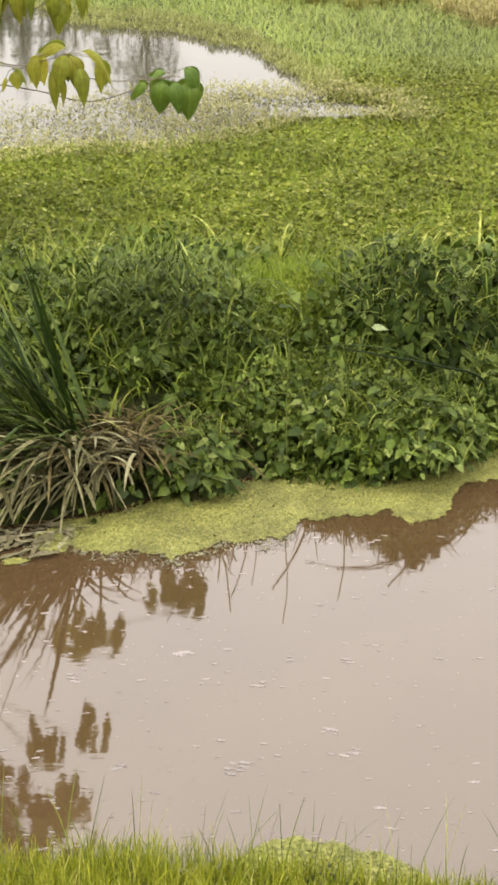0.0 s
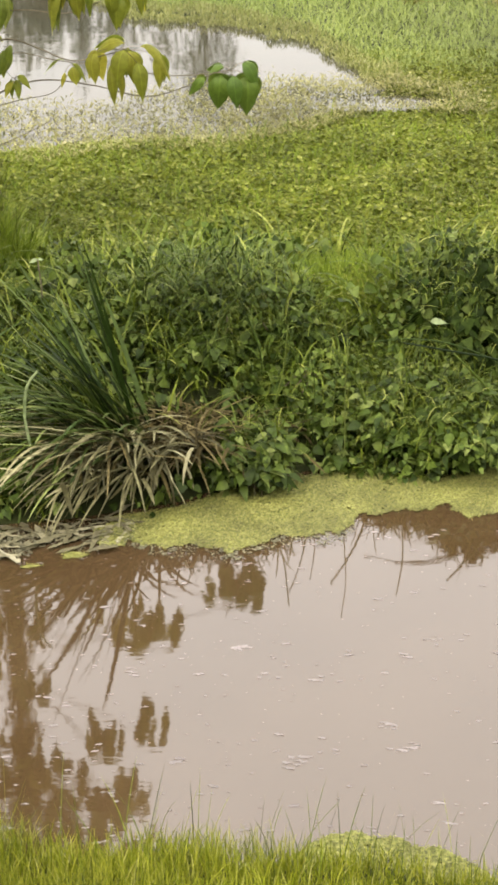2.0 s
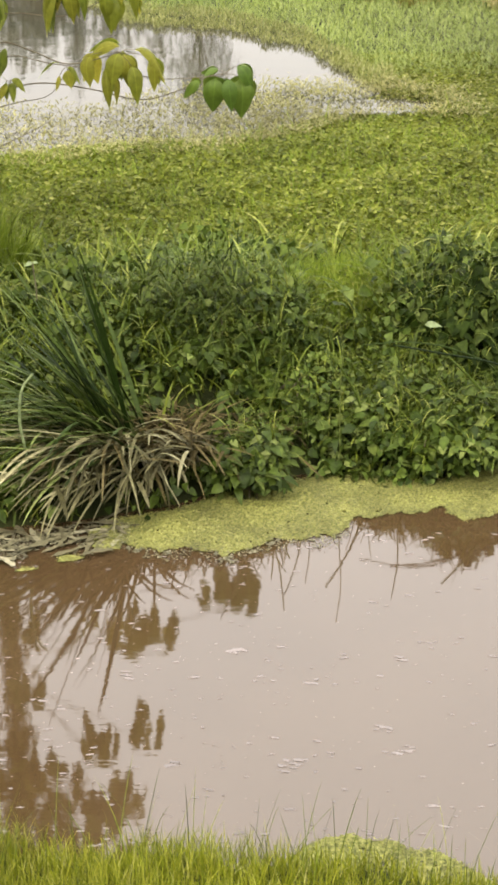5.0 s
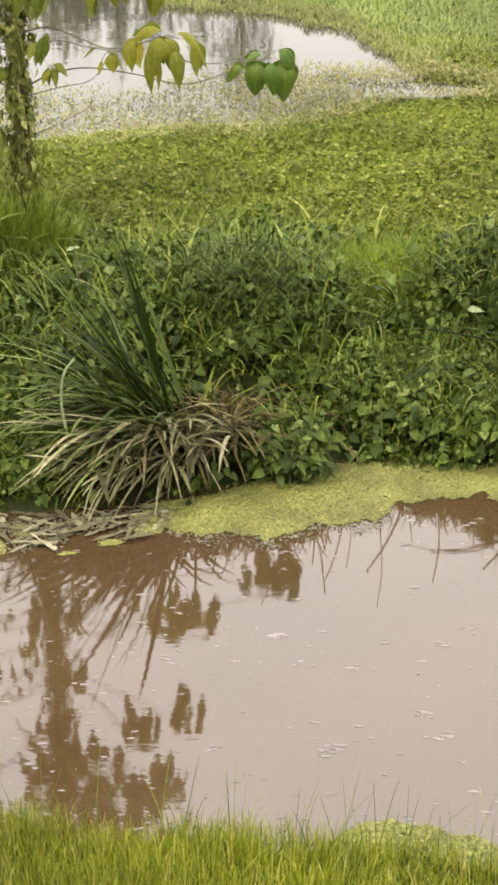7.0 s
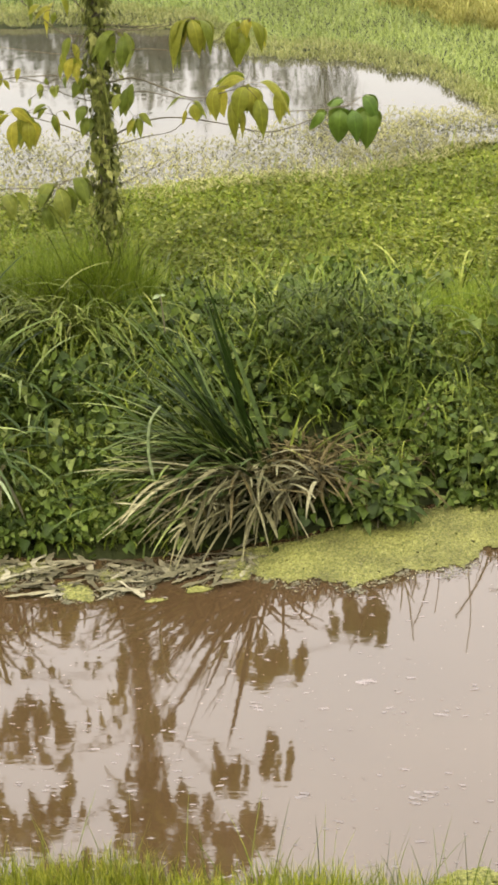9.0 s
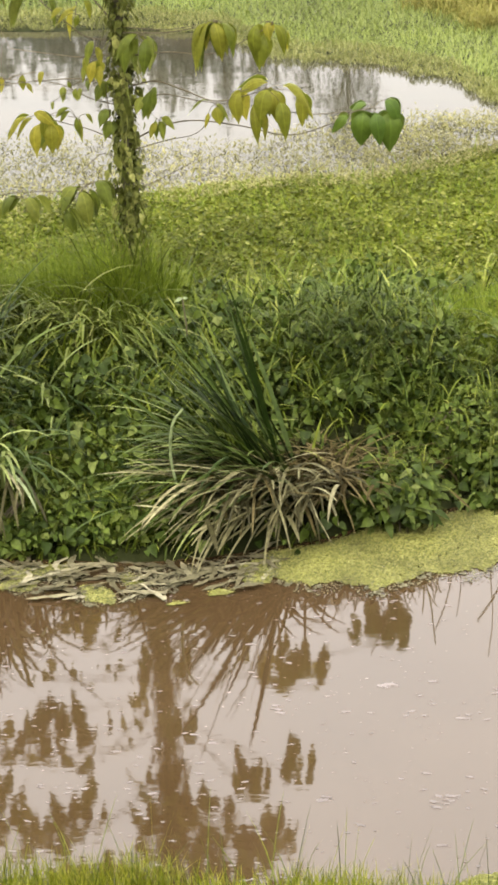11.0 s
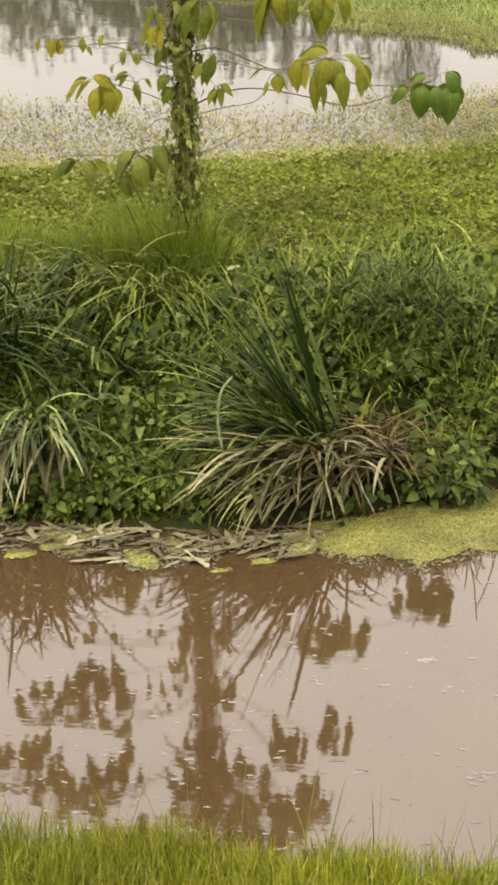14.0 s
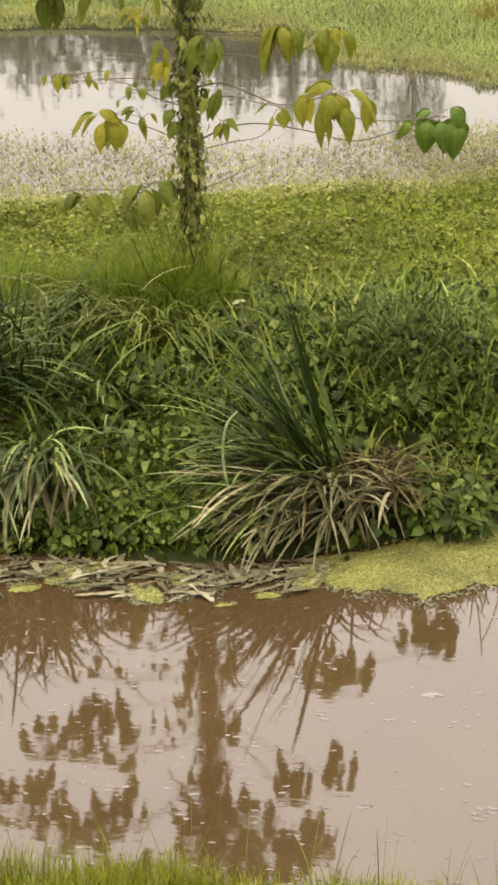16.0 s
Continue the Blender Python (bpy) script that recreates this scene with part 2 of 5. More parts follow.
def mesh_of(name, verts, tris, mat, smooth=True):
    me = bpy.data.meshes.new(name)
    verts, tris = np.ascontiguousarray(verts, dtype=np.float32), np.ascontiguousarray(tris, dtype=np.int32)
    me.vertices.add(len(verts))
    me.vertices.foreach_set("co", verts.ravel())
    me.loops.add(tris.size)
    me.loops.foreach_set("vertex_index", tris.ravel())
    me.polygons.add(len(tris))
    me.polygons.foreach_set("loop_start", np.arange(0, tris.size, 3, dtype=np.int32))
    me.polygons.foreach_set("use_smooth", np.full(len(tris), smooth))
    me.update(calc_edges=True)
    me.validate()
    me.materials.append(mat)
    return me


def joined(soups):
    vs, fs, n = [], [], 0
    for v, f in soups:
        vs.append(v)
        fs.append(f + n)
        n += len(v)
    return np.concatenate(vs), np.concatenate(fs)


def part(name, soup, mat, parent=None, label="", smooth=True):
    ob = new(name, mesh_of(name, soup[0], soup[1], mat, smooth))
    if parent is not None:
        ob.parent = parent
    if label:
        ob["label"] = label
    return ob


def unit(v):
    return v / np.maximum(np.linalg.norm(v, axis=-1, keepdims=True), 1e-9)


def blades(base, length, width, az, lean, curl, seg=4, fold=0.0, twist=0.5):
    """Grass blades: rows of bases; each leans over towards az and bends further by curl on its way to the tip."""
    n = len(base)
    length, width, az, lean, curl = (np.broadcast_to(np.asarray(a, float), (n,)) for a in (length, width, az, lean, curl))
    out = np.stack([np.cos(az), np.sin(az), np.zeros(n)], 1)
    tw = az + np.pi / 2 + rng.uniform(-twist, twist, n)
    side = np.stack([np.cos(tw), np.sin(tw), np.zeros(n)], 1)
    p = np.array(base, float)
    cols = 3 if fold else 2
    rings = []
    for k in range(seg + 1):
        s = k / seg
        a = lean + curl * s
        if k < seg:
            w = (width * (0.65 + 0.75 * s) * (1 - s) ** 0.6 * 0.62)[:, None]
            up = (-np.sin(0) * out + np.cos(a)[:, None] * out * 0 + np.stack([-np.cos(az) * np.cos(a), -np.sin(az) * np.cos(a), np.sin(a)], 1))
            if fold:
                rings += [p - side * w + up * w * fold, p.copy(), p + side * w + up * w * fold]
            else:
                rings += [p - side * w, p + side * w]
        else:
            rings.append(p.copy())
        step = np.sin(a)[:, None] * out + np.cos(a)[:, None] * np.array([0, 0, 1.0])
        p = p + step * (length / seg)[:, None]
    v = np.stack(rings, 1)
    f = []
    for k in range(seg - 1):
        for c in range(cols - 1):
            q = cols * k + c
            f += [(q, q + 1, q + cols + 1), (q, q + cols + 1, q + cols)]
    q, tip = cols * (seg - 1), cols * seg
    f += [(q + c, q + c + 1, tip) for c in range(cols - 1)]
    m = v.shape[1]
    tris = (np.array(f)[None] + (np.arange(n) * m)[:, None, None]).reshape(-1, 3)
    return v.reshape(-1, 3), tris


def leaf_shape(stations, widest=0.32, wide=0.42, heart=0.0, cup=0.25, droop=0.25, sharp=1.0):
    """A leaf of length 1 along y, folded on its midrib, tip hanging."""
    v, f = [], []
    for k in range(stations + 1):
        s = k / stations
        if s < widest:
            w = wide * math.sin(0.5 * math.pi * s / widest) ** 0.75
        else:
            q = (s - widest) / (1 - widest)
            w = wide * (math.cos(0.5 * math.pi * q) ** sharp) * (1 - 0.25 * q)
        z = -droop * s * s
        back = heart * (1 - s / widest) if s < widest else 0.0
        v += [(-w, s - back, z + cup * w), (0, s, z), (w, s - back, z + cup * w)]
    for k in range(stations):
        q = 3 * k
        f += [(q, q + 1, q + 4), (q, q + 4, q + 3), (q + 1, q + 2, q + 5), (q + 1, q + 5, q + 4)]
    return np.array(v, float), np.array(f)


def leaf_frames(d, nrm):
    d = unit(d)
    side = unit(np.cross(d, nrm))
    return side, d, np.cross(side, d)


def leaves(shape, at, d, nrm, size):
    side, d, up = leaf_frames(d, nrm)
    sv, sf = shape
    size = np.broadcast_to(np.asarray(size, float), (len(at),))
    v = sv[None, :, 0, None] * side[:, None] + sv[None, :, 1, None] * d[:, None] + sv[None, :, 2, None] * up[:, None]
    v = at[:, None] + v * size[:, None, None]
    f = (sf[None] + (np.arange(len(at)) * len(sv))[:, None, None]).reshape(-1, 3)
    return v.reshape(-1, 3), f


def leaf_objects(name, data, at, d, nrm, size, parent):
    """The same leaves as objects on one mesh, as parts."""
    side, d, up = leaf_frames(d, nrm)
    size = np.broadcast_to(np.asarray(size, float), (len(at),))
    for i in range(len(at)):
        m = np.eye(4)
        m[:3, 0], m[:3, 1], m[:3, 2], m[:3, 3] = side[i] * size[i], d[i] * size[i], up[i] * size[i], at[i]
        ob = new(name, data)
        ob.parent = parent
        ob.matrix_basis = Matrix(m.tolist())


def tube(points, radii, sides=7):
    """A round stem along points."""
    pts = np.array(points, float)
    n = len(pts)
    radii = np.broadcast_to(np.asarray(radii, float), (n,))
    tan = unit(np.gradient(pts, axis=0))
    ref = np.array([0.3, 0.9, 0.2])
    a = unit(np.cross(tan, ref))
    b = np.cross(tan, a)
    th = np.arange(sides) * 2 * np.pi / sides
    v = pts[:, None] + radii[:, None, None] * (np.cos(th)[None, :, None] * a[:, None] + np.sin(th)[None, :, None] * b[:, None])
    f = []
    for k in range(n - 1):
        for s in range(sides):
            q, r = k * sides + s, k * sides + (s + 1) % sides
            f += [(q, r, r + sides), (q, r + sides, q + sides)]
    v = np.concatenate([v.reshape(-1, 3), pts[[0, -1]]])
    for s in range(sides):
        f.append((n * sides, (s + 1) % sides, s))
        f.append((n * sides + 1, (n - 1) * sides + s, (n - 1) * sides + (s + 1) % sides))
    return v, np.array(f)


def bend(points, steps=14):
    """A smooth line through a few points."""
    p = np.array(points, float)
    p = np.concatenate([[2 * p[0] - p[1]], p, [2 * p[-1] - p[-2]]])
    out = []
    for i in range(1, len(p) - 2):
        for s in np.linspace(0, 1, steps, endpoint=False):
            out.append(0.5 * (2 * p[i] + (p[i + 1] - p[i - 1]) * s + (2 * p[i - 1] - 5 * p[i] + 4 * p[i + 1] - p[i + 2]) * s * s
                              + (3 * p[i] - p[i - 1] - 3 * p[i + 1] + p[i + 2]) * s ** 3))
    out.append(p[-2])
    return np.array(out)


def wave(x, y, k=1.0, seed=0.0):
    """Cheap smooth unevenness, about -1 to 1."""
    return (np.sin(x * 2.1 * k + seed) * np.cos(y * 1.7 * k - seed * 1.3) + 0.6 * np.sin(x * 4.7 * k - y * 3.9 * k + seed * 2.1)
            + 0.4 * np.cos(x * 9.1 * k + y * 7.7 * k + seed)) / 2.0


# ================= lie of the land =================
def foot(x):
    """Where the far bank meets the water."""
    return np.interp(x, [-6, -1.8, -1.1, -0.85, -0.46, -0.29, 0.08, 0.49, 0.95, 2.2, 6], [6.1, 6.05, 6.0, 6.05, 6.2, 6.35, 6.52, 6.46, 6.8, 7.2, 7.6])


def near_edge(x):
    return np.interp(x, [-1.3, -0.2, 0.1, 0.5, 1.2], [4.05, 4.07, 4.0, 3.93, 3.9]) + 0.02 * np.sin(x * 5.0) + 0.015 * np.sin(x * 13.0)


def pond_near(x):
    return np.interp(x, [-14, -3, -2.2, -1.4, -0.5, 0.45], [9.9, 9.95, 10.0, 10.3, 10.65, 11.75]) + 0.08 * np.sin(x * 4.3)


def pond_far(x):
    return np.interp(x, [-14, -4.4, -3.0, -2.4, -2.0, -1.74, -1.27, -1.07, -0.6, 0.0, 0.3, 0.45], [17.2, 16.45, 16.4, 16.25, 15.95, 15.5, 14.7, 14.52, 14.3, 13.6, 12.6, 12.15]) + 0.05 * np.sin(x * 6.1)


def smooth(t):
    t = np.clip(t, 0, 1)
    return t * t * (3 - 2 * t)


POND_Z = 0.30


def land(x, y):
    x, y = np.asarray(x, float), np.asarray(y, float)
    ne, ft = near_edge(x), foot(x)
    near = np.minimum(0.03 + 0.30 * (ne - y), 1.2) + 0.015 * wave(x, y, 2.5)
    bed = np.full_like(y, -0.35)
    s = y - ft
    far = -0.03 + 0.39 * smooth((s + 0.1) / 1.2) + 0.02 * wave(x, y, 1.2, 2) * smooth(s / 0.6)
    far = far + (0.313 - far) * smooth((y - 10.1) / 0.8)
    z = np.where(y < ne, near, np.where(s > 0, far, bed))
    z = np.where((y >= ne) & (y < ne + 0.12), 0.03 - 0.38 * (y - ne) / 0.12, z)
    z = np.where((s <= 0) & (s > -0.12), -0.023 + 0.32 * s / 0.12, z)
    inside = np.minimum(y - pond_near(x), pond_far(x) - y)
    inside = np.where(x > 0.5, -1, inside)
    z = np.where(inside > -0.25, np.where(inside > 0, POND_Z - 0.015 - 0.2 * smooth(inside / 0.9), z + (POND_Z - 0.015 - z) * smooth((inside + 0.25) / 0.25)), z)
    puddle = ((x - 0.42) / 0.46) ** 2 + ((y - 11.58) / 0.30) ** 2
    z = np.where(puddle < 1, POND_Z - 0.03 * (1 - puddle), z)
    return z + 0.035 * np.clip(y - 15.5, 0, 14) * smooth((y - 14.3) / 2)


def axis(lo, hi, step, far):
    mid = np.arange(lo, hi + step / 2, step)
    grow = [step * 1.5 ** k for k in range(1, 60)]
    steps = np.cumsum(grow)
    steps = steps[steps < far]
    return np.concatenate([(lo - steps)[::-1], mid, hi + steps])


def build_ground():
    xs, ys = axis(-4.5, 3.2, 0.05, 1800), axis(2.6, 17.5, 0.05, 1800)
    gx, gy = np.meshgrid(xs, ys)
    v = np.stack([gx, gy, land(gx, gy)], -1).reshape(-1, 3)
    nx = len(xs)
    i = (np.arange(len(ys) - 1)[:, None] * nx + np.arange(nx - 1)[None]).ravel()
    f = np.concatenate([np.stack([i, i + 1, i + nx + 1], 1), np.stack([i, i + nx + 1, i + nx], 1)])
    tagged(part("ground", (v, f), SOIL), "dark soil of the banks and meadow, shade between the plants in its colour", "ground", kind="structure")


def sheet(name, x0, x1, y0, y1, z, mat, label):
    v = np.array([(x0, y0, z), (x1, y0, z), (x1, y1, z), (x0, y1, z)], float)
    tagged(part(name, (v, np.array([(0, 1, 2), (0, 2, 3)])), mat), label, "water", kind="structure")


build_ground()
sheet("stream_water", -300, 300, 3.9, 8.0, 0.0, STREAM, "muddy brown stream water mirroring a pale sky")
sheet("pond_water", -13.5, 1.2, 9.5, 17.4, POND_Z, POND, "still pond water mirroring the white sky")


def scatter(n, x0, x1, y0, y1, keep=None):
    x, y = rng.uniform(x0, x1, n), rng.uniform(y0, y1, n)
    if keep is not None:
        k = keep(x, y)
        x, y = x[k], y[k]
    return np.stack([x, y, land(x, y)], 1)


def turned(n):
    return rng.uniform(0, 2 * np.pi, n)


def up_normals(n, spread=0.6):
    return unit(np.stack([rng.normal(0, spread, n), rng.normal(-0.25, spread, n), np.ones(n)], 1))


def flat_dirs(n, fall=0.2):
    a = turned(n)
    return np.stack([np.cos(a), np.sin(a), rng.normal(-fall, 0.25, n)], 1)


TINY = (np.array([(0, 0, 0), (-0.28, 0.5, 0.07), (0, 1, -0.15), (0.28, 0.5, 0.07)]), np.array([(0, 2, 1), (0, 3, 2)]))
HEX = (np.array([(0, 0, 0), (-0.40, 0.12, 0.12), (-0.34, 0.52, 0.08), (0, 1, -0.25), (0.34, 0.52, 0.08), (0.40, 0.12, 0.12), (0, 0.42, -0.02)]),
       np.array([(6, 1, 0), (6, 2, 1), (6, 3, 2), (6, 4, 3), (6, 5, 4), (6, 0, 5)]))
BROAD = leaf_shape(8, 0.36, 0.36, 0.08, 0.16, 0.38, 0.68)
SLIM = leaf_shape(4, 0.38, 0.30, 0.05, 0.25, 0.45)
LANCE = leaf_shape(7, 0.36, 0.24, 0.05, 0.18, 0.6, 1.0)

# ================= bank and meadow cover =================
def bank_cover():
    # the last two bare spots show near-black soil in place of shaded hollows
    bare = lambda x, y: ((((x + 0.38) / 0.28) ** 2 + ((y - 6.62) / 0.22) ** 2 < 1) | (((x + 0.64) / 0.30) ** 2 + ((y - 6.24) / 0.20) ** 2 < 1) | (((x + 0.03) / 0.085) ** 2 + ((y - 6.55) / 0.14) ** 2 < 1) | (((x + 1.15) / 0.34) ** 2 + ((y - 6.05) / 0.10) ** 2 < 1)) & (rng.uniform(0, 1, len(x)) < 0.85)
    saddle = lambda x, y: ((x - 0.15) / 0.26) ** 2 + ((y - 7.6) / 0.42) ** 2 < rng.uniform(0.2, 1.2, len(x))
    on_bank = lambda x, y: (y > foot(x) + np.where(x < -0.6, 0.07, -0.03)) & (y < 8.0 + 0.25 * wave(x, y, 1.5)) & ~bare(x, y) & ~saddle(x, y)
    at = scatter(52000, -3.0, 2.0, 5.95, 8.4, on_bank)
    n = len(at)
    lump = np.clip(0.55 + 0.6 * wave(at[:, 0], at[:, 1], 2.6, 3), 0.08, 0.95)
    at[:, 2] += 0.23 * rng.uniform(0.0, 1, n) ** 0.6 * lump
    soup = leaves(HEX, at, flat_dirs(n, 0.5), up_normals(n, 0.75), 0.016 + 0.044 * rng.uniform(0, 1, n) ** 1.4)
    tagged(part("creeping_leaves", soup, IVY), "low green creeping leaves covering the far bank", "undergrowth", kind="stuff")
    at = scatter(25000, -3.0, 2.0, 5.95, 8.6, lambda x, y: on_bank(x, y) & (wave(x, y, 1.3, 6) > -0.35))
    n = len(at)
    rise = np.interp(at[:, 1] - foot(at[:, 0]), [0, 0.3, 0.9], [0.3, 0.5, 1])
    soup = blades(at, rng.uniform(0.10, 0.32, n) * rise, rng.uniform(0.005, 0.012, n), turned(n), rng.uniform(0.1, 0.8, n), rng.uniform(0.4, 1.9, n), 4)
    tagged(part("bank_grass", soup, GRASS), "tangled green grass among the creepers on the bank", "grass", kind="stuff")
    at = scatter(2300, -3.0, 1.8, 6.7, 8.2, lambda x, y: on_bank(x, y) & (wave(x, y, 1.9, 9) > -0.25))
    n = len(at)
    at[:, 2] += 0.05
    soup = blades(at, rng.uniform(0.12, 0.34, n), rng.uniform(0.007, 0.016, n), turned(n), rng.uniform(0.1, 1.3, n), rng.uniform(0.3, 2.0, n), 7, 0.2)
    tagged(part("arching_grass", soup, GRASS), "broad arching grass blades among the creepers", "grass", kind="stuff")
    a, r = turned(750), np.sqrt(rng.uniform(0, 1, 750))
    hx, hy = -0.34 + 0.45 * r * np.cos(a), 7.2 + 0.4 * r * np.sin(a)
    hump = np.stack([hx, hy, land(hx, hy) + 0.27 * np.sqrt(1 - 0.98 * r ** 2)], 1)
    soup = blades(hump, rng.uniform(0.06, 0.17, 750), rng.uniform(0.004, 0.009, 750), turned(750), rng.uniform(0.2, 1.0, 750), rng.uniform(0.6, 2.2, 750), 6, 0.2)
    tagged(part("hump_grass", soup, IVY), "dull green grass growing through the creeper hump", "grass", kind="stuff")


def meadow_cover():
    dry_land = lambda x, y: (y > foot(x) + 0.75 + 0.3 * wave(x, y, 1.7, 5)) & (~((y > pond_near(x) + 0.45 * rng.uniform(-1, 0.6, len(x))) & (y < pond_far(x) + 0.1) & (x < 0.5)) & ~((((x - 0.42) / 0.42) ** 2 + ((y - 11.58) / 0.25) ** 2 < 1) & (rng.uniform(0, 1, len(x)) < 0.93)))
    at = scatter(330000, -3.8, 2.2, 7.4, 13.2, dry_land)
    n = len(at)
    at[:, 2] += rng.uniform(0.0, 0.11, n) * np.interp(at[:, 1], [9.3, 10.3, 11.0], [1, 0.45, 0.15]) * (0.7 + 0.5 * wave(at[:, 0], at[:, 1], 2.2, 4))
    soup = leaves(TINY, at, flat_dirs(n, 0.0), up_normals(n, 0.8), 0.013 + 0.028 * rng.uniform(0, 1, n) ** 1.3)
    tagged(part("meadow_weed", soup, MEADOW), "low leafy yellow-green weed carpeting the meadow", "weeds", kind="stuff")
    at = scatter(60000, -3.6, 2.0, 7.6, 11.6, lambda x, y: dry_land(x, y) & (rng.uniform(0, 1, len(x)) < np.interp(y, [9.2, 10.2, 10.9], [1.0, 0.35, 0.08])))
    n = len(at)
    soup = blades(at, 0.05 + 0.15 * rng.uniform(0, 1, n) ** 4, rng.uniform(0.003, 0.006, n), turned(n), rng.uniform(0.1, 0.9, n), rng.uniform(0.4, 1.8, n), 3)
    tagged(part("meadow_grass", soup, FINE), "thin grass stalks standing in the meadow weed", "grass", kind="stuff")


def fine_grass(cx, cy, rx, ry, n, tall):
    a, r = turned(n), np.sqrt(rng.uniform(0, 1, n))
    x, y = cx + rx * r * np.cos(a), cy + ry * r * np.sin(a)
    at = np.stack([x, y, land(x, y)], 1)
    h = tall * rng.uniform(0.5, 1.1, n) * (1.05 - 0.6 * r * r)
    soup = blades(at, h, rng.uniform(0.0022, 0.004, n), turned(n), rng.uniform(0.0, 0.45, n), rng.uniform(0.2, 1.2, n), 5)
    tagged(part("fine_grass_tuft", soup, FINE), "soft tuft of fine yellow-green grass on the bank top", "grass tuft", "fine grass tufts", "stuff")


def far_grass():
    dry = lambda x, y: ((x - 2.2) / 0.72) ** 2 + ((y - 15.4) / 1.25) ** 2 < 1 + 0.4 * wave(x, y, 3)
    yellow = lambda x, y: (((x - 1.0) / 1.3) ** 2 + ((y - 16.4) / 1.15) ** 2 < 1 + 0.5 * wave(x, y, 3, 2)) & (rng.uniform(0, 1, len(x)) < 0.85)
    beyond = lambda x, y: ~(dry(x, y) & (rng.uniform(0, 1, len(x)) < 0.9)) & (y > pond_far(np.minimum(x, 0.45)) + 0.22 + 0.3 * rng.uniform(0, 1, len(x))) & (y > 12.0 + 0.25 * np.sin(x * 3))
    at = scatter(160000, -6.2, 3.0, 11.8, 19.4, beyond)
    n = len(at)
    tall = rng.uniform(0.04, 0.12, n) * np.interp(at[:, 1] - pond_far(np.minimum(at[:, 0], 0.45)), [0, 0.7], [0.55, 1])
    soup = blades(at, tall, rng.uniform(0.004, 0.007, n), turned(n), rng.uniform(0.4, 1.1, n), rng.uniform(0.3, 1.3, n), 2)
    tagged(part("far_grass", soup, FAR), "pale green grass beyond the pond", "grass", kind="stuff")
    at = scatter(190000, -6.0, 0.9, 11.9, 17.0, lambda x, y: (x < 0.6) & (abs(y - pond_far(np.minimum(x, 0.45)) - 0.24) < 0.36 + 0.14 * wave(x, y, 3, 7)))
    at[:, 2] = np.maximum(at[:, 2], POND_Z) + rng.uniform(0.0, 0.03, len(at))
    n = len(at)
    soup = blades(at, rng.uniform(0.015, 0.05, n), rng.uniform(0.005, 0.008, n), turned(n), rng.uniform(0.1, 0.9, n), rng.uniform(0.1, 1.0, n), 2)
    tagged(part("shore_weed", soup, SHORE), "pale low weed fringing the pond's far shore", "weeds", kind="stuff")
    def tufts(spots, each, spread):
        k = np.repeat(np.arange(len(spots)), each)
        p = spots[k, :2] + rng.normal(0, 1, (len(k), 2)) * spread * rng.uniform(0.4, 1.6, len(spots))[k, None]
        return np.stack([p[:, 0], p[:, 1], land(p[:, 0], p[:, 1])], 1)
    at = tufts(scatter(420, 0.2, 3.6, 13.2, 16.8, dry), 90, 0.06)
    n = len(at)
    soup = blades(at, rng.uniform(0.12, 0.34, n), rng.uniform(0.005, 0.010, n), turned(n), rng.uniform(0.1, 0.9, n), rng.uniform(0.6, 2.2, n), 4)
    tagged(part("dry_grass_patch", soup, STRAW_FAR), "patch of dry straw-coloured grass beyond the pond", "dry grass", kind="stuff")
    at = tufts(scatter(520, -0.6, 2.8, 14.9, 18.0, yellow), 60, 0.07)
    n = len(at)
    soup = blades(at, rng.uniform(0.10, 0.28, n), rng.uniform(0.005, 0.010, n), turned(n), rng.uniform(0.1, 0.8, n), rng.uniform(0.5, 2.0, n), 4)
    tagged(part("yellowing_grass", soup, YELLOWING), "yellowing taller grass in the field beyond the pond", "grass", kind="stuff")


def pond_weeds():
    def keep(x, y):
        d = y - pond_near(x)
        rim = np.interp(x, [-3.4, -2.1, -1.38, -0.72, -0.22, 0.4], [11.8, 11.75, 11.5, 12.1, 12.25, 12.2]) + 0.1 * wave(x, y, 2.5, 3)
        gleam = ((x - 0.42) / 0.42) ** 2 + ((y - 11.58) / 0.25) ** 2
        p = np.where(y < rim, np.interp(d / np.maximum(rim - pond_near(x), 0.2), [-0.3, 0.0, 0.3, 1.0], [1.0, 0.85, 0.4, 0.24]), 0.34 * np.exp(-22 * (y - rim)))
        return (d > -0.55) & (rng.uniform(0, 1, len(x)) < np.where(gleam < 1, 0.07, p) * (1 + 1.0 * wave(x, y, 5, 2)) * np.interp(x, [-1.2, -0.6, -0.2], [1.0, 1.3, 2.4]) * np.clip((1.15 - x) / 0.5, 0, 1))
    at = scatter(92000, -4.0, 1.2, 9.5, 13.2, keep)
    at[:, 2] = np.maximum(at[:, 2], POND_Z) + rng.uniform(0.0, 0.05, len(at))
    n = len(at)
    soup = blades(at, rng.uniform(0.016, 0.050, n), rng.uniform(0.006, 0.011, n), turned(n), rng.uniform(0.5, 1.3, n), rng.uniform(0.6, 2.0, n), 3)
    tagged(part("pond_weed", soup, POND_WEED), "sparse dull weed rising from the pond's shallows", "pond weed", kind="stuff")


def lush(x, y):
    """Share of fine lush blades in the near bank's grass; coarser turf makes up the rest."""
    return np.clip((1.0 - np.hypot((x + 0.45) / 2.7, (y - 4.1) / 2.0)) / 0.5 + 0.25 * wave(x, y, 1.8, 4), 0, 1) * np.clip((y - 2.2) / 0.5, 0, 1)


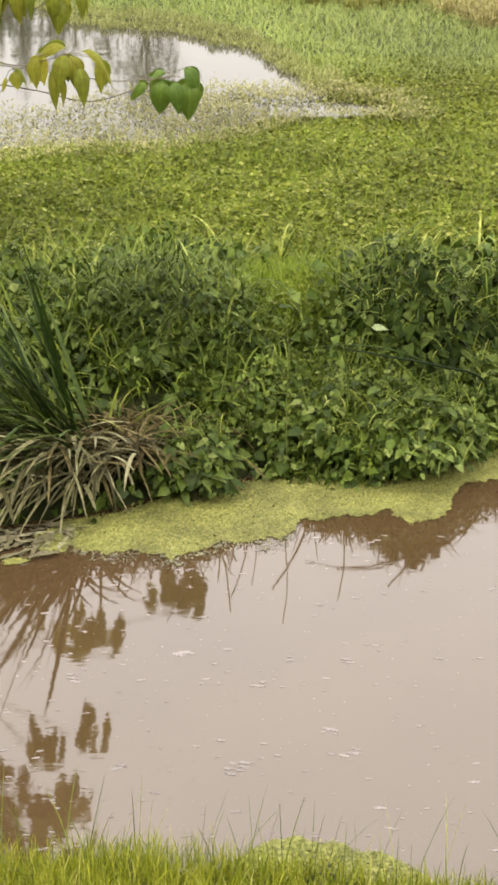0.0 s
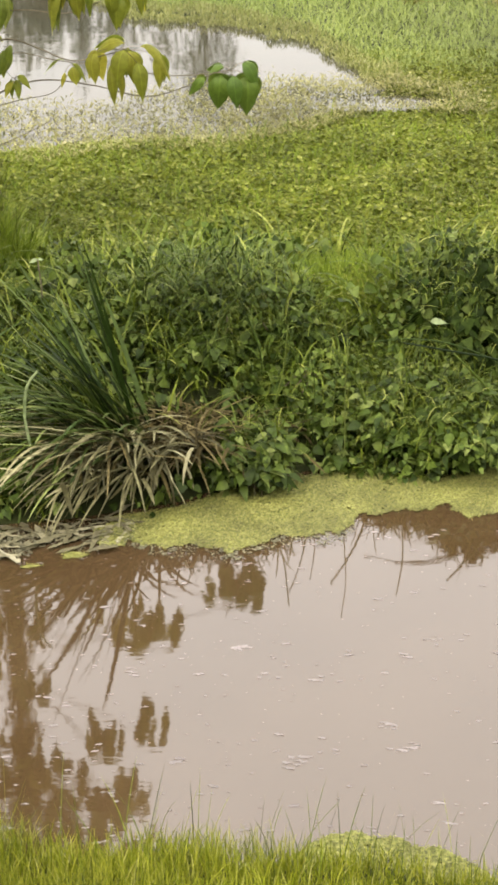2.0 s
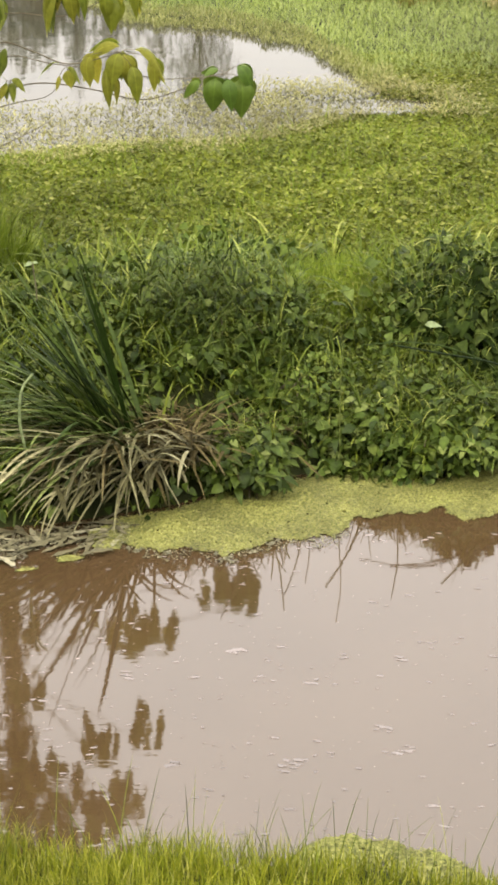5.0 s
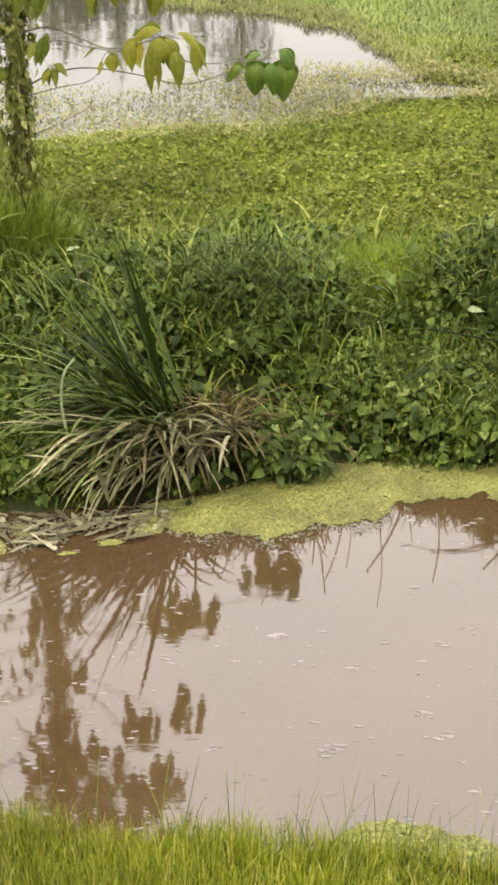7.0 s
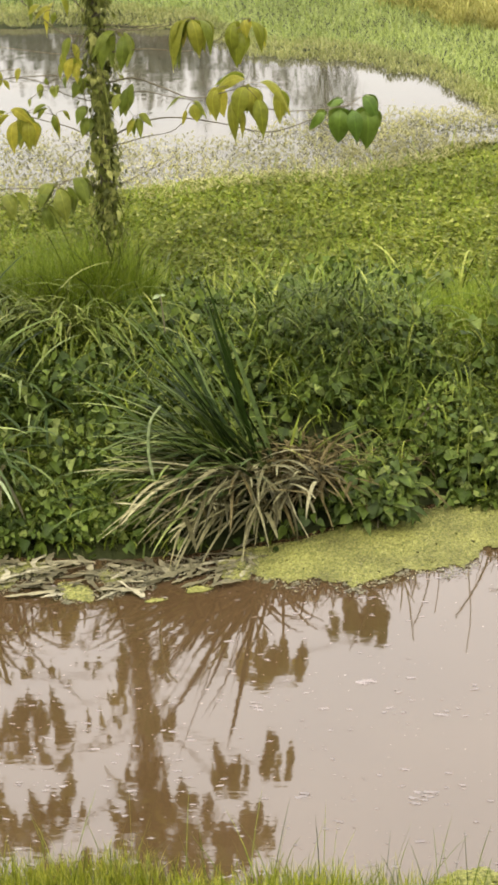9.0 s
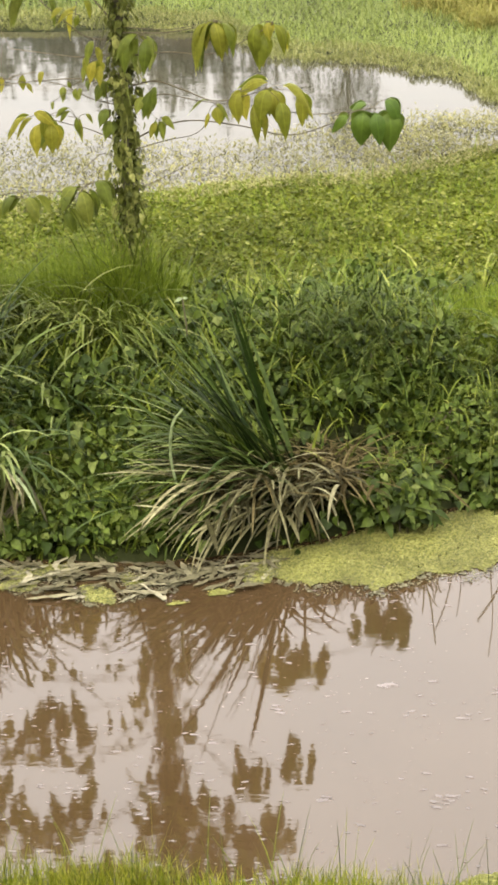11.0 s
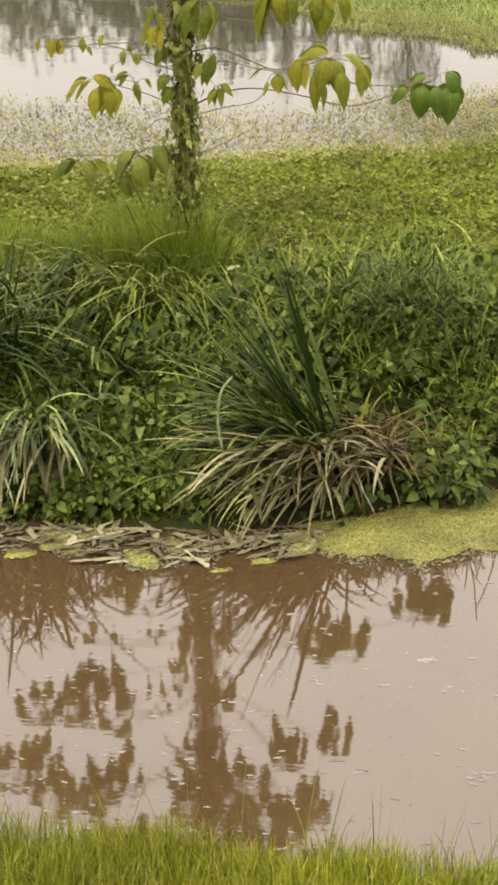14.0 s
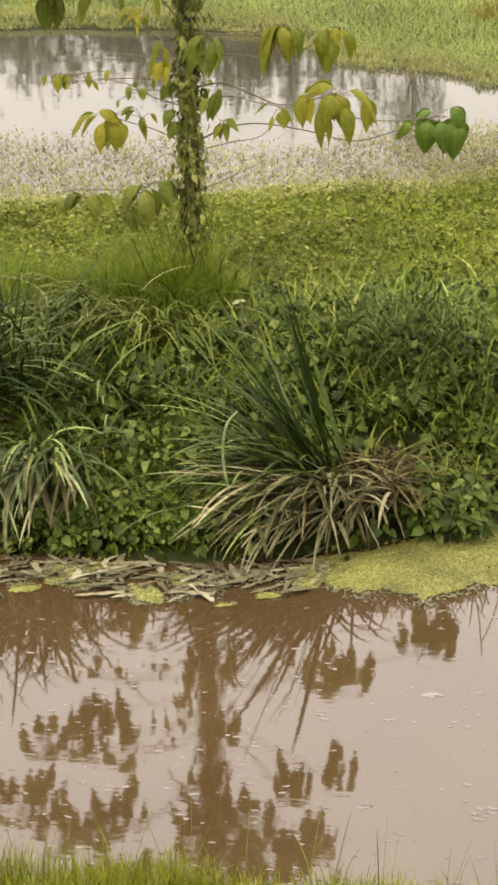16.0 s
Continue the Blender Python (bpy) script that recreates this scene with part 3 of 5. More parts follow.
def near_grass():
    fade = lambda x, y: rng.uniform(0, 1, len(x)) < lush(x, y)
    at = scatter(108000, -2.7, 1.9, 2.2, 4.3, lambda x, y: fade(x, y) & ((y < near_edge(x) + 0.02) | ((x > -0.15) & (y < near_edge(x) + 0.15) & (rng.uniform(0, 1, len(x)) < 0.75))))
    n = len(at)
    tall = rng.uniform(0.05, 0.13, n) * (1.0 + 0.35 * wave(at[:, 0], at[:, 1], 2.0, 1) + 0.25 * wave(at[:, 0], at[:, 1], 9.0, 4)) * np.interp(at[:, 0], [-1.2, -0.2, 0.1, 0.8], [1.1, 1.0, 0.62, 0.55])
    soup = blades(at, tall, rng.uniform(0.0016, 0.0034, n), turned(n), rng.uniform(0.0, 0.45, n), rng.uniform(0.1, 1.1, n), 3)
    tagged(part("near_bank_grass", soup, NEAR), "lush bright yellow-green grass on the near bank", "grass", kind="stuff")
    at = scatter(900, -2.0, 1.4, 3.8, 4.25, lambda x, y: y < near_edge(x) + np.where(x > -0.1, 0.14, 0.03))
    n = len(at)
    soup = blades(at, 0.10 + 0.20 * rng.uniform(0, 1, n) ** 2.2, rng.uniform(0.0014, 0.003, n), turned(n), rng.uniform(0.0, 0.5, n), rng.uniform(0.0, 0.7, n), 5)
    tagged(part("grass_stalks", soup, GRASS), "thin grass stalks rising over the water's edge", "grass", kind="stuff")


def outskirts():
    """Coarser growth of the same banks, thinning out to the sides and behind."""
    thin = lambda x, y: rng.uniform(0, 1, len(x)) < np.exp(-(np.maximum(np.hypot(x + 0.5, y - 3.0) - 3.5, 0) / 3.0) ** 2)
    at = scatter(150000, -9, 8, -5, 4.2, lambda x, y: thin(x, y) & (y < near_edge(x)) & (rng.uniform(0, 1, len(x)) > lush(x, y)))
    n = len(at)
    soup = blades(at, rng.uniform(0.06, 0.16, n), rng.uniform(0.006, 0.012, n), turned(n), rng.uniform(0.1, 0.8, n), rng.uniform(0.3, 1.3, n), 2)
    tagged(part("bank_turf", soup, NEAR), "coarse yellow-green grass of the near bank", "grass", kind="stuff")
    sides = lambda x, y: (y > foot(x)) & ((x < -2.9) | (x > 2.0)) & ~((y > pond_near(x)) & (y < pond_far(x)) & (x < 0.5)) & (rng.uniform(0, 1, len(x)) < np.exp(-(np.maximum(abs(x + 0.5) - 2.5, 0) / 2.5) ** 2))
    at = scatter(60000, -10, 9, 6.0, 15.0, sides)
    n = len(at)
    at[:, 2] += rng.uniform(0.0, 0.15, n)
    soup = leaves(TINY, at, flat_dirs(n, 0.2), up_normals(n, 0.6), rng.uniform(0.04, 0.09, n))
    tagged(part("side_weed", soup, GRASS), "green weed growing on along the far bank", "weeds", kind="stuff")


bank_cover()
outskirts()
meadow_cover()
for spec in ((-1.55, 7.72, 0.42, 0.22, 4800, 0.42), (0.14, 7.55, 0.5, 0.5, 7000, 0.17), (-2.2, 7.8, 0.55, 0.3, 5000, 0.34), (-1.34, 7.74, 0.2, 0.10, 1800, 0.5)):
    fine_grass(*spec)
far_grass()
pond_weeds()
near_grass()


# ================= creeper mounds on the far bank =================
def mound(x, y, z, rx, ry, rz, n_parts, n_rest, size, mat, label, stems=14, broad=0.67, fall=0.3):
    """A mound of climbing creeper: leaves as parts on the side towards the water, the rest joined, stems inside."""
    top = tagged(new("creeper_bush"), label, "bush", "creeper bushes on the bank")
    top.location = (x, y, float(land(x, y)))
    shift = np.array(top.location)

    def shell(n, front):
        a = rng.uniform(-np.pi, 0, n) if front else turned(n)
        c = rng.uniform(0.0, 1, n) ** 0.8
        r = rng.uniform(0.84, 1.04, n) if front else rng.uniform(0.55, 1.0, n)
        lump = 1 + 0.14 * np.sin(3 * a + x * 9) + 0.10 * np.sin(7 * a + 5 * c + y * 5)
        h = np.sqrt(1 - c * c)
        nrm = np.stack([h * np.cos(a) / rx, h * np.sin(a) / ry, c / rz], 1)
        p = np.stack([x + rx * lump * r * h * np.cos(a), y + ry * lump * r * h * np.sin(a), z + rz * lump * r * c], 1)
        p[:, 2] = np.maximum(p[:, 2], land(p[:, 0], p[:, 1]) + rng.uniform(0.03, 0.09, n))
        d = unit(nrm) * (0.8, 0.8, 0.1) + np.stack([rng.normal(0, 0.85, n), rng.normal(-0.2, 0.5, n), rng.normal(-fall, 0.3, n)], 1)
        nrm = unit(unit(nrm) * 0.5 + rng.normal(0, 0.40, (n, 3)) + np.array([0, -0.22, 0.85]))
        return p - shift, d, nrm, size * (0.5 + 0.85 * rng.uniform(0, 1, n) ** 1.4)

    data, slim = mesh_of("leaf", *BROAD, mat), mesh_of("leaf", *LANCE, mat)
    p, d, nrm, sz = shell(n_parts, True)
    cut = int(n_parts * broad)
    leaf_objects("leaf", data, p[:cut], d[:cut], nrm[:cut], sz[:cut], top)
    leaf_objects("leaf", slim, p[cut:], d[cut:], nrm[cut:], sz[cut:], top)
    p, d, nrm, sz = shell(int(n_rest * 1.6), False)
    tagged(part("foliage", leaves(HEX, p, d, nrm, sz * rng.uniform(0.35, 0.95, len(p))), mat, top), kind="stuff")
    p, d, nrm, sz = shell(n_rest // 2, False)
    soup = blades(p, rng.uniform(0.06, 0.18, len(p)), rng.uniform(0.003, 0.007, len(p)), turned(len(p)), rng.uniform(0.1, 1.1, len(p)), rng.uniform(0.6, 2.4, len(p)), 5)
    tagged(part("grass_strand", soup, GRASS, top, "grass growing up through the creeper"), kind="stuff")
    for _ in range(stems):
        a = rng.uniform(0, 2 * np.pi)
        e = np.array([rx * 0.8 * math.cos(a), ry * 0.8 * math.sin(a), 0])
        part("stem", tube(bend([e * 0.2, e * 0.55 + (0, 0, rz * 0.35), e + (0, 0, rz * 0.15)], 4), 0.003, 5), TWIG, top)


HEART = "green heart-leaved creeper mounded at the water's edge"
mound(0.50, 6.83, 0.08, 0.42, 0.38, 0.228, 300, 3800, 0.046, IVY, HEART)
mound(-0.19, 6.47, 0.05, 0.155, 0.18, 0.20, 150, 420, 0.052, IVY, "small leafy green sprig leaning over the duckweed", 14, 0.15)
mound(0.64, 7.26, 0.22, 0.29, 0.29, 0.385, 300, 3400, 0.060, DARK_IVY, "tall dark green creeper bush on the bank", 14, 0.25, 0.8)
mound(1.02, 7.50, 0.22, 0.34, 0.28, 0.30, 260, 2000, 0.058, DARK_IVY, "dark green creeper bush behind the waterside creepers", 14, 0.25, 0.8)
mound(1.1, 7.08, 0.10, 0.42, 0.35, 0.22, 300, 2000, 0.042, IVY, "green creeper spilling down the bank")
mound(-0.32, 7.27, 0.28, 0.38, 0.32, 0.33, 240, 1700, 0.044, IVY, "green creeper-covered hump behind the withered sedge")
# shaded flank of the hump, made with the darker leaf colour
mound(-0.08, 7.2, 0.22, 0.15, 0.2, 0.25, 150, 600, 0.044, DARK_IVY, "darker-leaved side of the creeper hump, shade put in as leaf colour", 6, 0.5)
mound(0.1, 7.05, 0.12, 0.42, 0.3, 0.22, 240, 1400, 0.036, PALE_IVY, "low tangle of green creeper on the bank slope")
mound(-1.22, 6.42, 0.07, 0.3, 0.26, 0.15, 260, 1200, 0.042, IVY, "low round-leaved creeper between the sedges")
mound(-1.5, 6.40, 0.04, 0.26, 0.26, 0.13, 220, 900, 0.046, IVY, "low round-leaved creeper between the sedges")
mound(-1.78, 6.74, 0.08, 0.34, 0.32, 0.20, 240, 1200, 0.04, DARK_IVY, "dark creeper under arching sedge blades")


# ================= sedge clumps =================
def clump(name, label, x, y, groups):
    """A sedge: each blade a part. groups: count, material, part name, length, width, way it falls, spread, lean, bend."""
    z = float(land(x, y))
    top = tagged(new(name), label, "sedge")
    top.location = (x, y, z)
    made, rest = {}, {}
    for count, mat, pname, (l0, l1), (w0, w1), way, spread, (a0, a1), (c0, c1), (ox, oy, oz), spot in groups:
        for i in range(count):
            b = np.array([[ox + rng.normal(0, spot), oy + rng.normal(0, spot * 0.7), oz + rng.uniform(0, 0.05)]])
            soup = blades(b, rng.uniform(l0, l1), rng.uniform(w0, w1), radians(way) + rng.normal(0, radians(spread)), radians(rng.uniform(a0, a1)), radians(rng.uniform(c0, c1)), 8, 0.25, 0.6)
            made[pname] = made.get(pname, 0) + 1
            if made[pname] <= 280:
                part(pname, soup, mat, top)
            else:
                rest.setdefault(mat.name, (mat, []))[1].append(soup)
    for mat, soups in rest.values():
        tagged(part("blade_mat", joined(soups), mat, top), kind="stuff")


clump("sedge_clump", "large sedge with dark upright blades over a withered straw skirt", -0.69, 6.47, [
    (19, SEDGE, "blade", (0.55, 0.98), (0.014, 0.024), 200, 30, (6, 32), (0, 40), (0.03, 0.04, 0.0), 0.05),
    (15, SEDGE, "blade", (0.45, 0.88), (0.014, 0.024), 190, 26, (20, 48), (0, 50), (0.02, 0.04, 0.0), 0.055),
    (14, SEDGE, "blade", (0.35, 0.7), (0.015, 0.022), 196, 28, (11, 26), (0, 40), (0.04, 0.05, 0.0), 0.05),
    (14, SEDGE, "blade", (0.3, 0.62), (0.015, 0.023), 190, 26, (14, 44), (10, 60), (0.03, 0.03, 0.0), 0.05),
    (12, ARCH, "blade", (0.45, 0.75), (0.010, 0.016), 190, 22, (26, 50), (20, 70), (0.0, 0.03, 0.0), 0.07),
    (6, SEDGE, "blade", (0.5, 0.8), (0.010, 0.015), 176, 14, (40, 62), (0, 22), (0.0, 0.05, 0.02), 0.07),
    (12, TUSSOCK, "blade", (0.3, 0.6), (0.011, 0.018), 182, 30, (20, 60), (10, 90), (-0.03, 0.03, 0.0), 0.07),
    (16, ARCH, "blade", (0.3, 0.6), (0.012, 0.020), 182, 34, (18, 55), (30, 110), (-0.03, 0.02, 0.0), 0.06),
    (11, ARCH, "arching_blade", (0.42, 0.62), (0.016, 0.024), 190, 14, (16, 36), (62, 100), (-0.06, 0.0, 0.02), 0.08),
    (26, ARCH, "arching_blade", (0.3, 0.56), (0.015, 0.026), 200, 30, (18, 50), (60, 120), (-0.08, 0.0, 0.02), 0.09),
    (16, ARCH, "arching_blade", (0.26, 0.46), (0.013, 0.022), 214, 22, (36, 66), (50, 110), (-0.10, -0.02, 0.03), 0.09),
    (22, SEDGE, "arching_blade", (0.25, 0.46), (0.014, 0.022), 206, 30, (30, 66), (40, 100), (-0.10, -0.04, 0.02), 0.10),
    (16, DRY, "withered_blade", (0.2, 0.4), (0.012, 0.020), 216, 20, (50, 95), (15, 70), (-0.12, -0.06, 0.09), 0.08),
    (50, ARCH, "green_blade", (0.24, 0.46), (0.011, 0.020), 220, 27, (45, 90), (10, 65), (-0.12, -0.06, 0.07), 0.09),
    (58, DRY, "withered_blade", (0.28, 0.55), (0.010, 0.019), 228, 24, (56, 98), (14, 52), (-0.03, -0.07, 0.06), 0.07),
    (70, DRY, "withered_blade", (0.24, 0.48), (0.010, 0.018), 240, 26, (42, 96), (18, 66), (0.03, -0.08, 0.05), 0.07),
    (26, DRY, "withered_blade", (0.14, 0.32), (0.010, 0.020), 274, 30, (35, 100), (20, 100), (0.07, -0.06, 0.08), 0.07),
    (36, DRY, "withered_blade", (0.14, 0.28), (0.012, 0.022), 236, 40, (60, 100), (0, 50), (-0.07, -0.20, 0.03), 0.11),
    (34, BROWN, "withered_blade", (0.18, 0.36), (0.012, 0.020), 238, 40, (60, 100), (20, 70), (-0.03, -0.08, 0.07), 0.09),
    (36, SEDGE, "green_blade", (0.2, 0.38), (0.012, 0.020), 224, 34, (25, 80), (40, 110), (-0.16, -0.12, 0.0), 0.13),
    (10, ARCH, "green_blade", (0.2, 0.36), (0.012, 0.020), 232, 20, (40, 80), (20, 75), (-0.34, -0.14, 0.06), 0.10),
    (120, BROWN, "rotten_blade", (0.10, 0.28), (0.008, 0.016), 300, 95, (60, 100), (-10, 45), (0.17, 0.06, 0.03), 0.12),
    (130, BROWN, "rotten_blade", (0.08, 0.22), (0.006, 0.014), 250, 120, (70, 108), (0, 50), (0.21, 0.12, 0.09), 0.085),
    (60, BROWN, "rotten_blade", (0.10, 0.26), (0.007, 0.015), 250, 110, (60, 105), (0, 50), (0.24, 0.06, 0.09), 0.10),
    (44, DRY, "withered_blade", (0.14, 0.30), (0.010, 0.018), 285, 50, (40, 105), (20, 100), (0.17, -0.10, 0.08), 0.08),
    (90, BROWN, "rotten_blade", (0.12, 0.28), (0.008, 0.016), 280, 110, (65, 100), (0, 50), (0.25, 0.0, 0.06), 0.11),
    (120, BROWN, "rotten_blade", (0.10, 0.26), (0.008, 0.016), 200, 130, (55, 95), (0, 60), (0.35, 0.15, 0.01), 0.11),
    (30, GRASS, "green_blade", (0.14, 0.34), (0.008, 0.014), 200, 130, (10, 60), (20, 90), (0.28, 0.18, 0.0), 0.11),
])
clump("small_sedge", "smaller sedge drooping pale blades to the water", -1.68, 6.32, [
    (40, ARCH, "arching_blade", (0.3, 0.46), (0.013, 0.021), 270, 46, (6, 34), (90, 150), (0, 0, 0.14), 0.07),
    (24, SEDGE, "arching_blade", (0.3, 0.46), (0.012, 0.019), 270, 60, (6, 40), (70, 140), (0, 0.02, 0.12), 0.08),
    (40, DRY, "withered_blade", (0.22, 0.36), (0.012, 0.020), 270, 34, (60, 110), (40, 80), (0, -0.03, 0.20), 0.08),
    (16, PALE, "pale_blade", (0.22, 0.36), (0.010, 0.018), 275, 30, (60, 105), (45, 80), (0, -0.04, 0.20), 0.08),
])
clump("leaning_sedge", "broad-bladed sedge leaning over dark creepers", -2.0, 6.75, [
    (36, ARCH, "arching_blade", (0.4, 0.7), (0.012, 0.02), 330, 60, (5, 40), (40, 110), (0, 0, 0.05), 0.12),
    (50, SEDGE, "arching_blade", (0.4, 0.7), (0.012, 0.02), 320, 60, (5, 45), (40, 110), (0, 0, 0.05), 0.14),
    (40, SEDGE, "blade", (0.4, 0.7), (0.010, 0.018), 90, 80, (2, 20), (2, 30), (0, 0.05, 0.05), 0.14),
])
clump("leaning_sedge", "dark green sedge arching over the creepers below the tree", -1.55, 6.8, [
    (70, SEDGE, "blade", (0.2, 0.38), (0.010, 0.019), 270, 80, (15, 60), (40, 120), (0, 0, 0.03), 0.15),
    (30, ARCH, "arching_blade", (0.2, 0.4), (0.010, 0.018), 290, 70, (20, 65), (40, 110), (0, 0, 0.03), 0.15),
])
for tx, ty in ((-1.45, 7.3), (-1.72, 7.35), (-2.1, 7.2)):
    clump("drooping_grass_tussock", "olive drooping grass tussock below the young tree", tx, ty, [
        (150, TUSSOCK, "blade", (0.26, 0.52), (0.009, 0.015), 262, 42, (5, 45), (70, 130), (0, 0, 0.06), 0.13),
    ])
clump("drooping_grass_tussock", "tall thin grass round the foot of the young tree", -1.36, 7.72, [
    (60, TUSSOCK, "blade", (0.25, 0.7), (0.005, 0.009), 270, 90, (4, 36), (10, 80), (0, 0, 0.02), 0.09),
])


def stalk(name, label, points, radius, mat):
    base = np.array(points[0], float)
    base[2] = min(base[2], float(land(base[0], base[1])))
    path = bend([base] + [np.array(p, float) for p in points], 6) - base
    ob = part(name, tube(path, np.linspace(radius, radius * 0.6, len(path)), 6), mat)
    ob.location = base
    tagged(ob, label, "stalk", "stalks on the bank")


THIN_STALK = "thin bent dull green stalk standing among the creepers"
for foot_at, tip, thick in (((-0.13, 6.62, 0.20), (-0.07, 6.60, 0.57), 0.0045), ((0.0, 6.62, 0.22), (-0.07, 6.60, 0.51), 0.004), ((0.02, 6.62, 0.18), (0.01, 6.61, 0.46), 0.003),
                            ((0.22, 6.66, 0.22), (0.09, 6.62, 0.48), 0.006), ((0.14, 6.64, 0.30), (0.13, 6.62, 0.63), 0.003), ((0.36, 6.64, 0.22), (0.34, 6.6, 0.52), 0.004),
                            ((0.74, 6.66, 0.18), (0.53, 6.6, 0.46), 0.007), ((-0.055, 7.4, 0.5), (-0.075, 7.4, 0.72), 0.004)):
    half = tuple((p + q) / 2 + d for p, q, d in zip(foot_at, tip, (0.012, 0.0, 0.01)))
    stalk("thin_stalk", THIN_STALK, [foot_at, half, tip], thick * 0.85, IVY)
PALE_STALK = "pale dry stem at the edge of the duckweed"
stalk("dry_stalk", PALE_STALK, [(-0.165, 6.34, 0.0), (-0.155, 6.34, 0.08), (-0.16, 6.36, 0.15)], 0.006, DRY)
stalk("dry_stalk", PALE_STALK, [(-0.06, 6.40, 0.02), (-0.065, 6.40, 0.10), (-0.08, 6.42, 0.17)], 0.006, DRY)
stalk("grass_stem", "long pale curved grass blade above the sedge skirt", [(-0.97, 6.22, 0.22), (-0.985, 6.21, 0.36), (-0.97, 6.2, 0.48), (-0.93, 6.2, 0.54)], 0.007, PALE)
stalk("grass_stem", "long pale grass stem arching over the creepers", [(-0.42, 6.9, 0.22), (-0.32, 6.88, 0.5), (-0.24, 6.88, 0.62)], 0.003, ARCH)
stalk("grass_stem", "long pale grass stem arching over the creepers", [(-0.18, 6.9, 0.36), (-0.27, 6.88, 0.62), (-0.33, 6.88, 0.76)], 0.003, ARCH)
stalk("fallen_blade", "long dark fallen blade lying across the creepers", [(0.90, 6.86, 0.27), (0.72, 6.76, 0.375), (0.52, 6.73, 0.425), (0.34, 6.74, 0.455)], 0.006, SEDGE)
stalk("fallen_blade", "long dark fallen blade lying across the creepers", [(0.74, 6.84, 0.30), (0.56, 6.75, 0.435), (0.38, 6.76, 0.46), (0.22, 6.78, 0.44)], 0.004, SEDGE)


def pale_weed(x, y, z):
    low = float(land(x, y))
    top = tagged(new("pale_weed"), "thin weed with one pale upturned leaf above the sedge", "weed")
    top.location = (x, y, low)
    part("stem", tube(bend([(0, 0, -0.01), (0.01, 0, (z - low) * 0.5), (0, 0, z - low)], 5), 0.003, 5), TWIG, top)
    leaf_objects("leaf", mesh_of("leaf", *leaf_shape(5, 0.4, 0.3, 0.0, 0.3, 0.2), PALE), np.array([(0, 0, z - low)] * 2), np.array([(-0.8, -0.3, -0.2), (0.7, -0.2, 0.1)]), np.array([(0, -0.7, 1.0)] * 2), (0.036, 0.024), top)


pale_weed(-1.04, 7.1, 0.67)
curl = part("dead_leaf", leaves(LANCE, np.zeros((1, 3)), np.array([(0.95, -0.1, 0.12)]), np.array([(0, -0.8, 0.7)]), 0.06), PALE)
curl.location = (0.47, 6.95, 0.465)
tagged(curl, "pale curled dry leaf caught on the dark creeper", "leaf")


# ================= tree =================
def arched_leaf(mat, widest=0.36, wide=0.5, point=1.15):
    """A leaf one long from stalk to tip and one wide, its midrib arching up between them, the halves folded down a little."""
    v, f, stations = [], [], 12
    for k in range(stations + 1):
        q = k / stations
        w = wide * (math.sin(0.5 * math.pi * q / widest) ** 0.7 if q < widest else math.cos(0.5 * math.pi * (q - widest) / (1 - widest)) ** point)
        rise = 0.24 * math.sin(math.pi * q ** 0.62)
        fold, curl = 0.10 * w, 0.012 * math.sin(9 * q)
        v += [(-w, q, rise - fold + curl), (-0.55 * w, q, rise - 0.35 * fold + 0.02 * w), (0, q, rise), (0.55 * w, q, rise - 0.35 * fold + 0.02 * w), (w, q, rise - fold - curl)]
    for k in range(stations):
        for c in range(4):
            a = 5 * k + c
            f += [(a, a + 1, a + 6), (a, a + 6, a + 5)]
    return mesh_of("leaf", np.array(v, float), np.array(f), mat)


